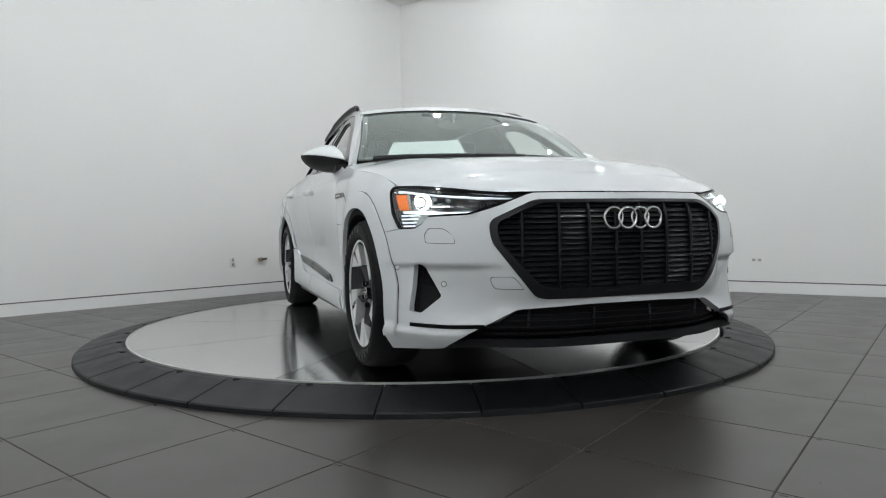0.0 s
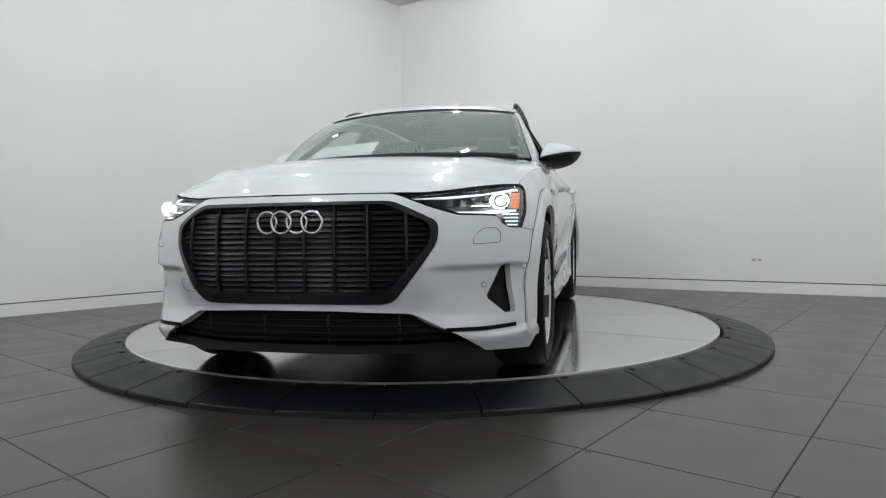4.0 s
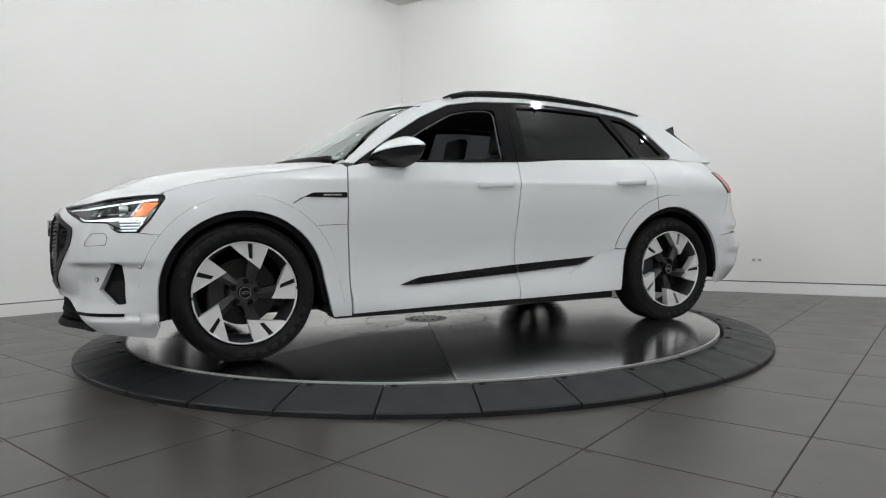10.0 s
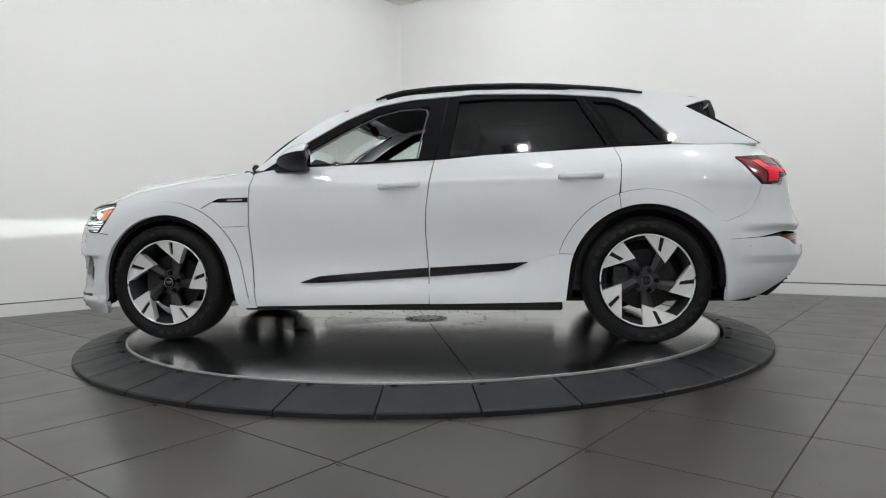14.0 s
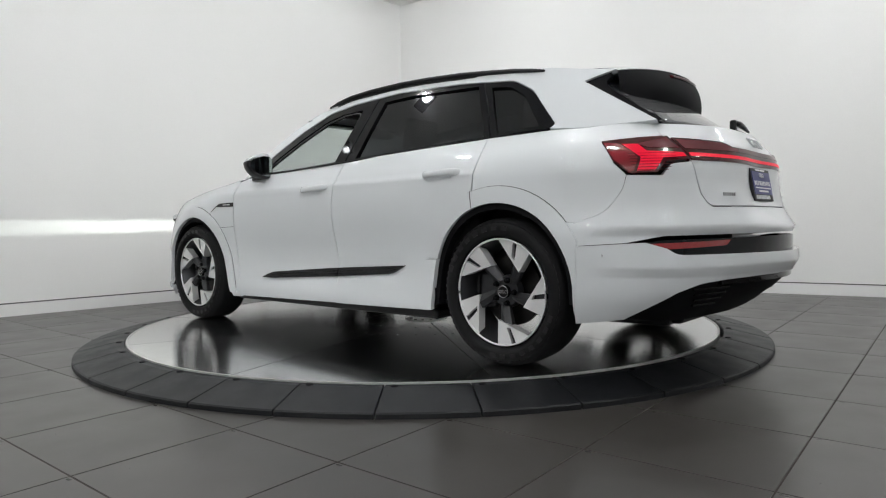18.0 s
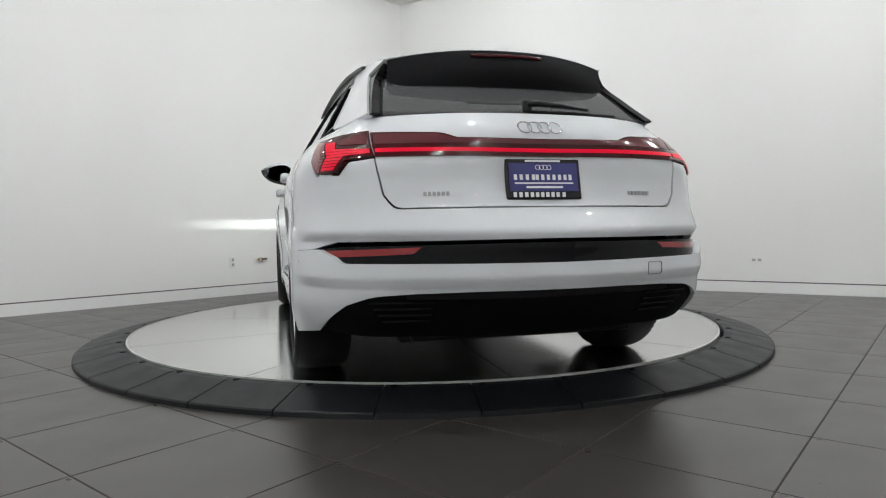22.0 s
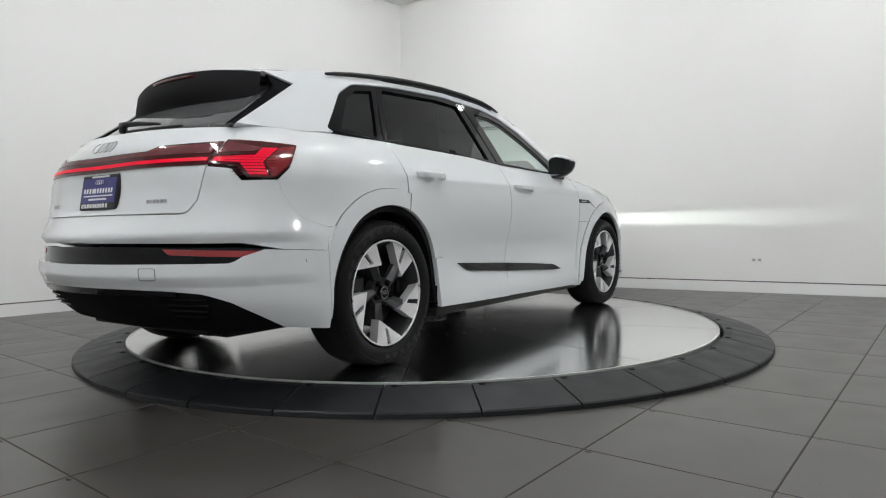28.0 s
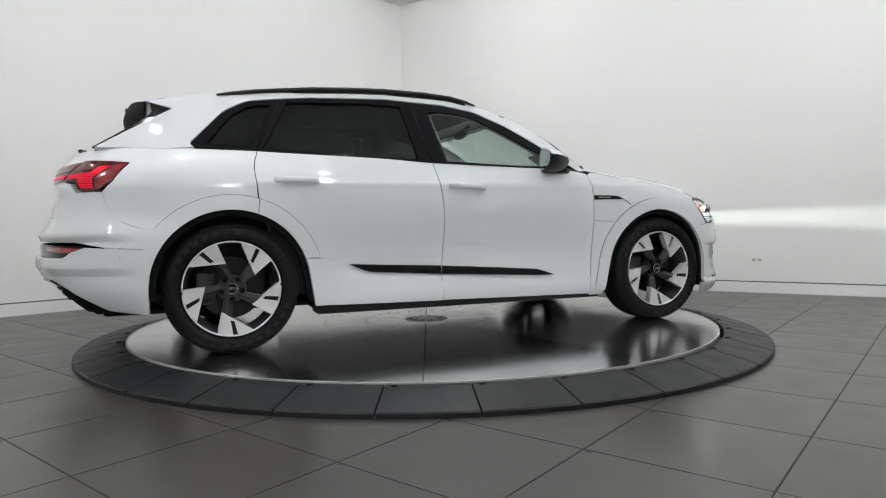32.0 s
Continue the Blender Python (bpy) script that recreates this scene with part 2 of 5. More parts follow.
for k in range(cols + 1):
    f = k / cols
    ai, ao = inner_a + (step - 2 * inner_a) * f, outer_a + (step - 2 * outer_a) * f
    prof = [(R_IN, 0.0, 0), (R_IN, FLOOR_TO_DECK - 0.006, 0), (R_IN + 0.006, FLOOR_TO_DECK, 0), (R_IN + 0.05, FLOOR_TO_DECK, 0), (R_OUT - 0.010, 0.026, 1), (R_OUT - 0.002, 0.020, 1), (R_OUT, 0.0, 1)]
    col = []
    for r, z, o in prof:
        a = ai + (ao - ai) * (r - R_IN) / (R_OUT - R_IN)
        col.append(bm.verts.new((r * math.cos(a), r * math.sin(a), z)))
    grid.append(col)
for k in range(cols):
    for j in range(len(grid[0]) - 1):
        bm.faces.new((grid[k][j], grid[k][j + 1], grid[k + 1][j + 1], grid[k + 1][j]))
for col in (grid[0], grid[-1]):
    bm.faces.new(col)
bmesh.ops.recalc_face_normals(bm, faces=bm.faces)
tile0 = part("ramp_segment", bm, M_RUBBER, ring)
START = radians(-84.9)
tile0.rotation_euler[2] = START
bm = bmesh.new()
bmesh.ops.create_cone(bm, cap_ends=True, segments=12, radius1=0.017, radius2=0.015, depth=0.006, matrix=Matrix.Translation((0, 0, 0)))
bolt_mesh = None
for i in range(SEG):
    if i:
        o = new("ramp_segment", tile0.data)
        o.parent = ring
        o.rotation_euler[2] = START + i * step
    a = START + (i + 0.12) * step
    if bolt_mesh is None:
        b = part("bolt", bm, M_DARK, ring, "black countersunk bolt")
        bolt_mesh = b.data
    else:
        b = new("bolt", bolt_mesh)
        b.parent = ring
    b.location = ((R_IN + 0.035) * math.cos(a), (R_IN + 0.035) * math.sin(a), FLOOR_TO_DECK + 0.001)

deck = empty("turntable")
tagged(deck, "round brushed steel turntable deck made of ten wedges", "turntable")
WEDGE = 10
R_DECK = 2.035
for i in range(WEDGE):
    a0, a1 = radians(33.3 + 36 * i), radians(33.3 + 36 * (i + 1))
    bm = bmesh.new()
    n_arc, hub_r = 18, 0.16
    g = 0.0026
    lo = []
    pts = []
    for k in range(n_arc + 1):
        f = k / n_arc
        a = a0 + g / R_DECK + (a1 - a0 - 2 * g / R_DECK) * f
        pts.append((R_DECK * math.cos(a), R_DECK * math.sin(a)))
    for k in range(n_arc, -1, -1):
        f = k / n_arc
        a = a0 + g / hub_r + (a1 - a0 - 2 * g / hub_r) * f
        pts.append((hub_r * math.cos(a), hub_r * math.sin(a)))
    turn = (a0 + a1) / 2
    c, s = math.cos(-turn), math.sin(-turn)
    pts = [(x * c - y * s, x * s + y * c) for x, y in pts]
    w = part("wedge", prism_bm(pts, FLOOR_TO_DECK - 0.012, FLOOR_TO_DECK), M_STEEL, deck)
    w.rotation_euler[2] = turn
bm = bmesh.new()
for r0, r1, z in ((R_DECK + 0.001, R_DECK + 0.011, FLOOR_TO_DECK + 0.002),):
    for k in range(128):
        a, b = 2 * math.pi * k / 128, 2 * math.pi * (k + 1) / 128
        q = [(r0, a, z), (r1, a, z), (r1, b, z), (r0, b, z)]
        v = [bm.verts.new((r * math.cos(t), r * math.sin(t), h)) for r, t, h in q]
        bm.faces.new(v)
        v2 = [bm.verts.new((r * math.cos(t), r * math.sin(t), h)) for r, t, h in ((r1, a, z), (r1, a, z - 0.03), (r1, b, z - 0.03), (r1, b, z))]
        bm.faces.new(v2)
bmesh.ops.remove_doubles(bm, verts=bm.verts, dist=1e-5)
bmesh.ops.recalc_face_normals(bm, faces=bm.faces)
part("edge_band", bm, M_EDGE, deck, "bright polished metal edge band")
bm = bmesh.new()
bmesh.ops.create_cone(bm, cap_ends=True, segments=48, radius1=0.155, radius2=0.150, depth=0.016, matrix=Matrix.Translation((0, 0, FLOOR_TO_DECK - 0.004)))
part("hub_plate", bm, M_EDGE, deck, "round hub plate")
bm = bmesh.new()
bmesh.ops.create_cone(bm, cap_ends=True, segments=12, radius1=0.010, radius2=0.010, depth=0.003)
hole = None
for i in range(12):
    a = i * math.pi / 6
    if hole is None:
        h = part("hole", bm, M_GAP, deck, "dark bolt hole")
        hole = h.data
    else:
        h = new("hole", hole)
        h.parent = deck
    h.location = (0.115 * math.cos(a), 0.115 * math.sin(a), FLOOR_TO_DECK + 0.0055)
bm = bmesh.new()
bmesh.ops.create_cone(bm, cap_ends=True, segments=12, radius1=0.009, radius2=0.009, depth=0.002)
dot = None
for i in range(WEDGE):
    for r, off in ((0.45, 0.15), (0.45, 0.5), (0.45, 0.85), (0.75, 0.12), (0.75, 0.37), (0.75, 0.62), (0.75, 0.88)):
        a = radians(33.3 + 36 * (i + off))
        if dot is None:
            h = part("screw", bm, M_GAP, deck, "dull countersunk screw")
            dot = h.data
        else:
            h = new("screw", dot)
            h.parent = deck
        h.location = (r * math.cos(a), r * math.sin(a), FLOOR_TO_DECK + 0.0004)

# ---------------------------------------------------------------- the car: materials
M_PAINT = material("white_car_paint", (0.66, 0.685, 0.70), 0.40, coat=1.0, spec=0.08, grain=0.012, scale=900, coat_rough=0.015)
M_GLOSS = material("gloss_black", (0.006, 0.006, 0.007), 0.05, spec=0.22)
M_TRIM = material("satin_black_plastic", (0.009, 0.009, 0.010), 0.42, spec=0.3, grain=0.08, scale=300, bump=0.08)
M_GRILLE = material("grille_black", (0.006, 0.007, 0.009), 0.30, spec=0.32)
M_FRAME = material("grille_frame_grey", (0.010, 0.011, 0.013), 0.30, spec=0.3)
M_TYRE = material("tyre_rubber", (0.0055, 0.0055, 0.006), 0.62, spec=0.2, grain=0.15, scale=90, bump=0.3, blotch=0.1, blotch_scale=8)
M_RIMDARK = material("rim_dark_grey", (0.034, 0.035, 0.038), 0.32, metal=0.3)
M_RIMCUT = material("rim_machined_silver", (0.80, 0.80, 0.80), 0.36, metal=0.55, grain=0.03, scale=300)
M_DISC = material("brake_steel", (0.030, 0.029, 0.028), 0.40, metal=1.0, grain=0.1, scale=60)
M_BOWL = material("lamp_bowl", (0.34, 0.345, 0.35), 0.45, metal=0.6)
M_CHROME = material("chrome", (0.82, 0.82, 0.83), 0.08, metal=1.0)
M_SILVER = material("satin_silver", (0.62, 0.63, 0.64), 0.25, metal=1.0)
M_BADGE = material("satin_badge", (0.40, 0.41, 0.42), 0.35, metal=0.3)
# a faint glow is put into the amber, which is a reflector
M_AMBER = material("amber_reflector_glow", (0.72, 0.16, 0.015), 0.25, coat=1.0, emit=(1.0, 0.25, 0.02), strength=0.06)
M_DRL = material("daytime_light", (0.9, 0.95, 1.0), 0.2, emit=(0.9, 0.96, 1.0), strength=0.42)
M_BEAM = material("beam_emitter", (1, 1, 1), 0.5, emit=(0.93, 1.0, 0.94), strength=42000.0)
M_LENS = material("projector_lens", (0.85, 0.9, 0.95), 0.05, emit=(0.92, 1.0, 0.95), strength=220.0)
M_RED = material("lit_red_lamp", (0.25, 0.0, 0.008), 0.3, spec=0.2, emit=(1.0, 0.004, 0.045), strength=0.50)
M_REDDARK = material("dark_red_lens", (0.055, 0.004, 0.006), 0.08, spec=0.6)
M_REDSMOKE = material("smoked_red_lens", (0.12, 0.032, 0.038), 0.08, spec=0.6)
M_REFLEX = material("red_reflector", (0.26, 0.012, 0.015), 0.18, coat=1.0)
M_LOBE = material("outer_red_lens", (0.20, 0.012, 0.018), 0.12, coat=1.0)
M_SEAL = material("window_seal", (0.09, 0.09, 0.095), 0.5)
M_CABIN = material("cabin_dark", (0.020, 0.020, 0.022), 0.75, grain=0.1, scale=120)
M_SEAT = material("seat_leather", (0.035, 0.034, 0.034), 0.55, grain=0.08, scale=150, bump=0.15)
M_PALE = material("pale_headliner", (0.30, 0.31, 0.30), 0.85)
M_BLUE = material("plate_blue", (0.030, 0.032, 0.16), 0.4)
M_WHITE = material("plate_white", (0.75, 0.75, 0.76), 0.4)
M_MIRROR = material("mirror_glass", (0.42, 0.44, 0.46), 0.02, metal=1.0)
# three panes carry some matte colour in place of the reflected ceiling
M_WS = glass("windscreen_glass", (0.80, 0.87, 0.84), painted_sheen=0.10)
M_SIDE = glass("side_glass", (0.76, 0.87, 0.82))
M_TINT = glass("privacy_glass", (0.05, 0.055, 0.06), painted_sheen=0.04)
M_REARGLASS = glass("rear_screen_glass", (0.22, 0.225, 0.23), painted_sheen=0.30)
M_COVER = glass("lamp_cover", (0.95, 0.97, 0.98))
M_PAPER = material("window_sticker", (0.42, 0.46, 0.45), 0.6)

car = empty("car")
tagged(car, "white crossover car with black trim and lit lamps on a turntable", "car")

# ---------------------------------------------------------------- the car: shape
FRONT, REAR, ARC = 1.2, -1.25, 1.2
Q = ARC * math.pi / 2
TOTAL = 2 * Q + FRONT - REAR          # way round the left half, nose to tail
LEVELS = np.linspace(0.16, 1.16, 11)
# how far the skin stands off the car's spine, from the sill (first) to the shoulder (last)
SECTIONS = []


def section(s, *values):
    SECTIONS.append((s, np.array(values)))


def fdeg(a):
    return ARC * radians(a)


def rdeg(a):
    return TOTAL - ARC * radians(a)


def xs(x):
    return Q + FRONT - x


section(fdeg(-20), 1.150, 1.215, 1.190, 1.225, 1.232, 1.228, 1.212, 1.140, 1.060, 0.980, 0.90)
section(fdeg(0), 1.130, 1.180, 1.160, 1.180, 1.185, 1.182, 1.170, 1.118, 1.050, 0.970, 0.89)
section(fdeg(20), 1.150, 1.215, 1.190, 1.225, 1.232, 1.228, 1.212, 1.140, 1.060, 0.980, 0.90)
section(fdeg(29), 1.145, 1.206, 1.184, 1.210, 1.216, 1.207, 1.185, 1.120, 1.040, 0.963, 0.884)
section(fdeg(38), 1.160, 1.220, 1.205, 1.224, 1.227, 1.217, 1.190, 1.130, 1.047, 0.970, 0.89)
section(fdeg(54), 1.100, 1.132, 1.138, 1.138, 1.136, 1.126, 1.110, 1.072, 1.003, 0.927, 0.85)
section(fdeg(70), 0.998, 1.003, 1.008, 1.012, 1.015, 1.012, 1.003, 0.985, 0.930, 0.850, 0.77)
section(xs(1.2), 0.922, 0.932, 0.936, 0.940, 0.944, 0.946, 0.946, 0.940, 0.915, 0.850, 0.77)
section(xs(0.8), 0.880, 0.915, 0.910, 0.906, 0.914, 0.928, 0.940, 0.941, 0.926, 0.868, 0.80)
section(xs(0.2), 0.880, 0.916, 0.903, 0.884, 0.892, 0.914, 0.933, 0.940, 0.928, 0.876, 0.81)
section(xs(-0.6), 0.885, 0.920, 0.910, 0.893, 0.900, 0.920, 0.938, 0.945, 0.934, 0.884, 0.82)
section(xs(-1.25), 0.920, 0.932, 0.934, 0.938, 0.942, 0.948, 0.953, 0.954, 0.944, 0.888, 0.775)
section(rdeg(70), 0.992, 1.003, 1.008, 1.012, 1.015, 1.016, 1.014, 1.006, 0.990, 0.928, 0.795)
section(rdeg(53), 1.095, 1.156, 1.184, 1.186, 1.186, 1.180, 1.155, 1.148, 1.142, 1.070, 0.895)
section(rdeg(38), 1.075, 1.212, 1.292, 1.314, 1.310, 1.302, 1.272, 1.258, 1.245, 1.165, 1.05)
section(rdeg(20), 0.980, 1.110, 1.225, 1.290, 1.294, 1.288, 1.238, 1.214, 1.205, 1.168, 1.075)
section(rdeg(0), 0.940, 1.070, 1.215, 1.286, 1.290, 1.282, 1.186, 1.140, 1.138, 1.136, 1.055)
section(rdeg(-20), 0.980, 1.110, 1.225, 1.290, 1.294, 1.288, 1.238, 1.214, 1.205, 1.168, 1.075)
SEC_S = np.array([s for s, _ in SECTIONS])
SEC_V = np.array([v for _, v in SECTIONS])


def spline(xk, yk, x):
    """Smooth curve through knots; yk may hold a row for each x."""
    d = np.diff(xk)
    i = np.clip(np.searchsorted(xk, x) - 1, 0, len(xk) - 2)
    yk = np.asarray(yk)
    take = (lambda j: yk[j, np.arange(len(x))]) if yk.ndim == 2 else (lambda j: yk[j])

    def slope(j):
        a, b, c = np.clip(j - 1, 0, len(xk) - 1), j, np.clip(j + 1, 0, len(xk) - 1)
        return (take(c) - take(a)) / (xk[c] - xk[a])
    t = np.clip((x - xk[i]) / d[i], -0.5, 1.5)
    y0, y1, m0, m1 = take(i), take(i + 1), slope(i) * d[i], slope(i + 1) * d[i]
    return (2 * t ** 3 - 3 * t ** 2 + 1) * y0 + (t ** 3 - 2 * t ** 2 + t) * m0 + (3 * t ** 2 - 2 * t ** 3) * y1 + (t ** 3 - t ** 2) * m1


def ease(a, b, x):
    t = np.clip((x - a) / (b - a), 0, 1)
    return t * t * (3 - 2 * t)


def relief(u, z):
    """Creases and ledges pressed into the skin."""
    nose = ease(fdeg(24), fdeg(33), u) * ease(fdeg(55), fdeg(43), u)
    flank = ease(fdeg(78), fdeg(88), u) * ease(TOTAL - fdeg(78), TOTAL - fdeg(88), u)
    tail = ease(TOTAL - fdeg(55), TOTAL - fdeg(44), u)
    corner = ease(fdeg(30), fdeg(42), u) * ease(fdeg(74), fdeg(60), u)
    out = -0.024 * nose * ease(0.545, 0.522, z) * ease(0.355, 0.46, z)
    out = out + 0.006 * flank * np.exp(-((z - 0.952) / 0.020) ** 2)
    out = out + 0.020 * corner * ease(0.268, 0.254, z)
    out = out - 0.030 * tail * np.clip((0.674 - z) / 0.040, 0, 1) * ease(0.546, 0.552, z) - 0.016 * tail * np.clip((0.505 - z) / 0.045, 0, 1)
    return out


def wrap(s, z, pressed=True, below=9.0):
    """The body's skin below the windows: way round from the nose, height."""
    s, z = np.asarray(s, float), np.asarray(z, float)
    sign = np.where(s < 0, -1.0, np.where(s > TOTAL, -1.0, 1.0))
    u = np.where(s < 0, -s, np.where(s > TOTAL, 2 * TOTAL - s, s))
    rows = np.array([spline(LEVELS, v, z) for v in SEC_V])
    r = spline(SEC_S, rows, u) + (relief(u, np.minimum(z, below)) if pressed else 0)
    fa = np.clip(u, 0, Q) / ARC
    ra = np.clip(TOTAL - u, 0, Q) / ARC
    front, back = u < Q, u > TOTAL - Q
    x = np.where(front, FRONT + r * np.cos(fa), np.where(back, REAR - r * np.cos(ra), FRONT - (u - Q)))
    y = np.where(front, r * np.sin(fa), np.where(back, r * np.sin(ra), r))
    return np.stack([x, sign * y, z], -1)


def smooth_wrap(s, z):
    """The skin without its creases."""
    return wrap(s, z, False)


def low_wrap(s, z):
    """The skin of the lower rear bumper, which stays proud of the band's groove."""
    return wrap(s, z, True, 0.544)


BELT_X = np.array([-2.2, -2.0, -1.63, -1.3, -1.0, -0.5, 0.0, 0.5, 0.9, 1.2])
BELT_Y = np.array([0.682, 0.722, 0.783, 0.814, 0.835, 0.858, 0.862, 0.85, 0.82, 0.79])


def house(x, z):
    """The side of the cabin above the belt."""
    x, z = np.asarray(x, float), np.asarray(z, float)
    h = z - 1.09
    return np.stack([x, spline(BELT_X, BELT_Y, x) - 0.56 * h - 0.10 * h * h, z], -1)


DENSE = np.linspace(0, TOTAL, 1500)


@functools.lru_cache(None)
def belt_at(z):
    """The skin's line at one height, as x and y along its way."""
    p = wrap(DENSE, np.full(len(DENSE), z))
    return p[:, 0], p[:, 1]


def at_x(x, z):
    return float(np.interp(-x, -belt_at(round(z, 4))[0], DENSE))


def at_y(y, z, rear=False):
    py = belt_at(round(z, 4))[1]
    if rear:
        k = DENSE > TOTAL - fdeg(75)
        mid = TOTAL - float(np.interp(abs(y), py[k][::-1], DENSE[k][::-1]))
    else:
        k = DENSE < fdeg(75)
        mid = float(np.interp(abs(y), py[k], DENSE[k]))
    mid = math.copysign(mid, y)
    return TOTAL - mid if rear else mid


def skin(points):
    """Corners named by x along a side ('x'), or by y across the nose ('f') or the tail ('r'), as way round and height."""
    out = []
    for k, v, z, *r in points:
        s = at_x(v, z) if k == "x" else at_y(v, z, k == "r")
        out.append((s, z, *r))
    return out


def both(points, rear=False):
    """A left half outline from the middle line to the middle line, closed by its mirror image."""
    half = skin(points)
    return half + [(2 * TOTAL - s if rear else -s, z, *r) for (k, v, *_), (s, z, *r) in reversed(list(zip(points, half))) if k == "x" or abs(v) > 1e-6]


def rounded(points, step=0.03, default=0.0):
    """A closed outline with its corners rounded and its sides cut into short steps."""
    n = len(points)
    p = [np.array(q[:2], float) for q in points]
    rad = [(q[2] if len(q) > 2 else default) for q in points]
    out = []
    for i in range(n):
        a, b, c = p[i - 1], p[i], p[(i + 1) % n]
        la, lc = np.linalg.norm(a - b), np.linalg.norm(c - b)
        r = min(rad[i], 0.45 * la, 0.45 * lc)
        if r > 1e-4:
            q0, q1 = b + (a - b) * r / la, b + (c - b) * r / lc
            for t in np.linspace(0, 1, 6):
                out.append((1 - t) ** 2 * q0 + 2 * t * (1 - t) * b + t * t * q1)
        else:
            out.append(b)
    dense = []
    for i in range(len(out)):
        a, b = out[i], out[(i + 1) % len(out)]
        k = max(1, int(math.ceil(np.linalg.norm(b - a) / step)))
        dense += [a + (b - a) * j / k for j in range(k)]
    return np.array(dense)


def inside(poly, pts):
    x, y = pts[:, 0], pts[:, 1]
    hit = np.zeros(len(pts), bool)
    for (x0, y0), (x1, y1) in zip(poly, np.roll(poly, -1, 0)):
        m = (y0 > y) != (y1 > y)
        if y0 != y1:
            hit ^= m & (x < (x1 - x0) * (y - y0) / (y1 - y0) + x0)
    return hit


def sheet(name, mat, parent, outline, surf=wrap, holes=(), step=0.035, lift=0.0, thick=0.012, mirror=False, label="", solid=False):
    """A pressed panel: the outline filled with a fine net, laid on the skin, its rim folded inwards."""
    loops = [rounded(outline, step * 0.8)] + [rounded(h, step * 0.8) for h in holes]
    allp = np.concatenate(loops)
    lo, hi = loops[0].min(0), loops[0].max(0)
    gx, gy = np.arange(lo[0] + step * 0.5, hi[0], step), np.arange(lo[1] + step * 0.5, hi[1], step)
    extra = np.zeros((0, 2))
    if len(gx) and len(gy):
        g = np.stack(np.meshgrid(gx, gy), -1).reshape(-1, 2)
        ok = inside(loops[0], g)
        for h in loops[1:]:
            ok &= ~inside(h, g)
        g = g[ok]
        if len(g):
            near = np.min(np.linalg.norm(g[:, None] - allp[None], axis=2), axis=1)
            extra = g[near > 0.45 * step]
    pts = np.concatenate([allp, extra])
    edges, base = [], 0
    for lp in loops:
        k = len(lp)
        edges += [(base + i, base + (i + 1) % k) for i in range(k)]
        base += k
    res = geometry.delaunay_2d_cdt([Vector(q) for q in pts], edges, [], 0, 1e-6)
    v2 = np.array([tuple(v) for v in res[0]])
    tri = np.array([f for f in res[2] if len(f) == 3])
    mid = v2[tri].mean(1)
    ok = inside(loops[0], mid)
    for h in loops[1:]:
        ok &= ~inside(h, mid)
    tri = tri[ok]
    a, b = v2[:, 0], v2[:, 1]
    e = 0.004
    du, dv = surf(a + e, b) - surf(a - e, b), surf(a, b + e) - surf(a, b - e)
    nor = np.cross(dv, du)
    nor /= np.linalg.norm(nor, axis=1)[:, None] + 1e-12
    ref = surf(a, b)
    outward = ref - np.stack([np.clip(ref[:, 0], REAR, FRONT), 0 * a, np.full(len(a), 0.7)], -1)
    if (nor * outward).sum() < 0:
        nor = -nor
    top = ref + nor * lift
    low = top - nor * thick
    if mirror:
        flip = np.array([1, -1, 1])
        top, low, nor = top * flip, low * flip, nor * flip
    verts = np.concatenate([top, low])
    faces = []
    count = {}
    e1, e2 = v2[tri[:, 1]] - v2[tri[:, 0]], v2[tri[:, 2]] - v2[tri[:, 0]]
    flat = e1[:, 0] * e2[:, 1] - e1[:, 1] * e2[:, 0]
    big = tri[np.abs(flat).argmax()]
    p = top[big]
    turn = np.dot(np.cross(p[1] - p[0], p[2] - p[0]), nor[big[0]]) * flat[np.abs(flat).argmax()] < 0
    for f, ar in zip(tri, flat):
        if (ar < 0) != turn:
            f = f[::-1]
        faces.append(tuple(int(i) for i in f))
        for i in range(3):
            count[(faces[-1][i], faces[-1][(i + 1) % 3])] = 1
    n0, m = len(faces), len(top)
    for i, j in list(count):
        if (j, i) not in count:
            faces.append((j, i, i + m, j + m))
    n1 = len(faces)
    if solid:
        faces += [tuple(i + m for i in f[::-1]) for f in faces[:n0]]
    me = bpy.data.meshes.new(name)
    me.from_pydata([tuple(v) for v in verts], [], faces)
    me.polygons.foreach_set("use_smooth", [True] * len(me.polygons))
    loopn = []
    for k, poly in enumerate(me.polygons):
        for vi in poly.vertices:
            loopn.append(tuple(nor[vi % m]) if k < n0 else tuple(-nor[vi % m]) if k >= n1 else tuple(poly.normal))
    me.normals_split_custom_set(loopn)
    me.materials.append(mat)
    ob = new(name, me)
    ob.parent = parent
    if label:
        ob["label"] = label
    return ob


def loft(name, fn, nu, nv, mat, parent, label="", thick=0.0):
    """A smooth sheet over a square of two parameters."""
    bm = bmesh.new()
    rows = [[bm.verts.new(fn(i / nu, j / nv)) for j in range(nv + 1)] for i in range(nu + 1)]
    for i in range(nu):
        for j in range(nv):
            bm.faces.new((rows[i][j], rows[i + 1][j], rows[i + 1][j + 1], rows[i][j + 1]))
    bmesh.ops.recalc_face_normals(bm, faces=bm.faces)
    if thick:
        bmesh.ops.solidify(bm, geom=bm.faces[:], thickness=thick)
    return part(name, bm, mat, parent, label, smooth=True)


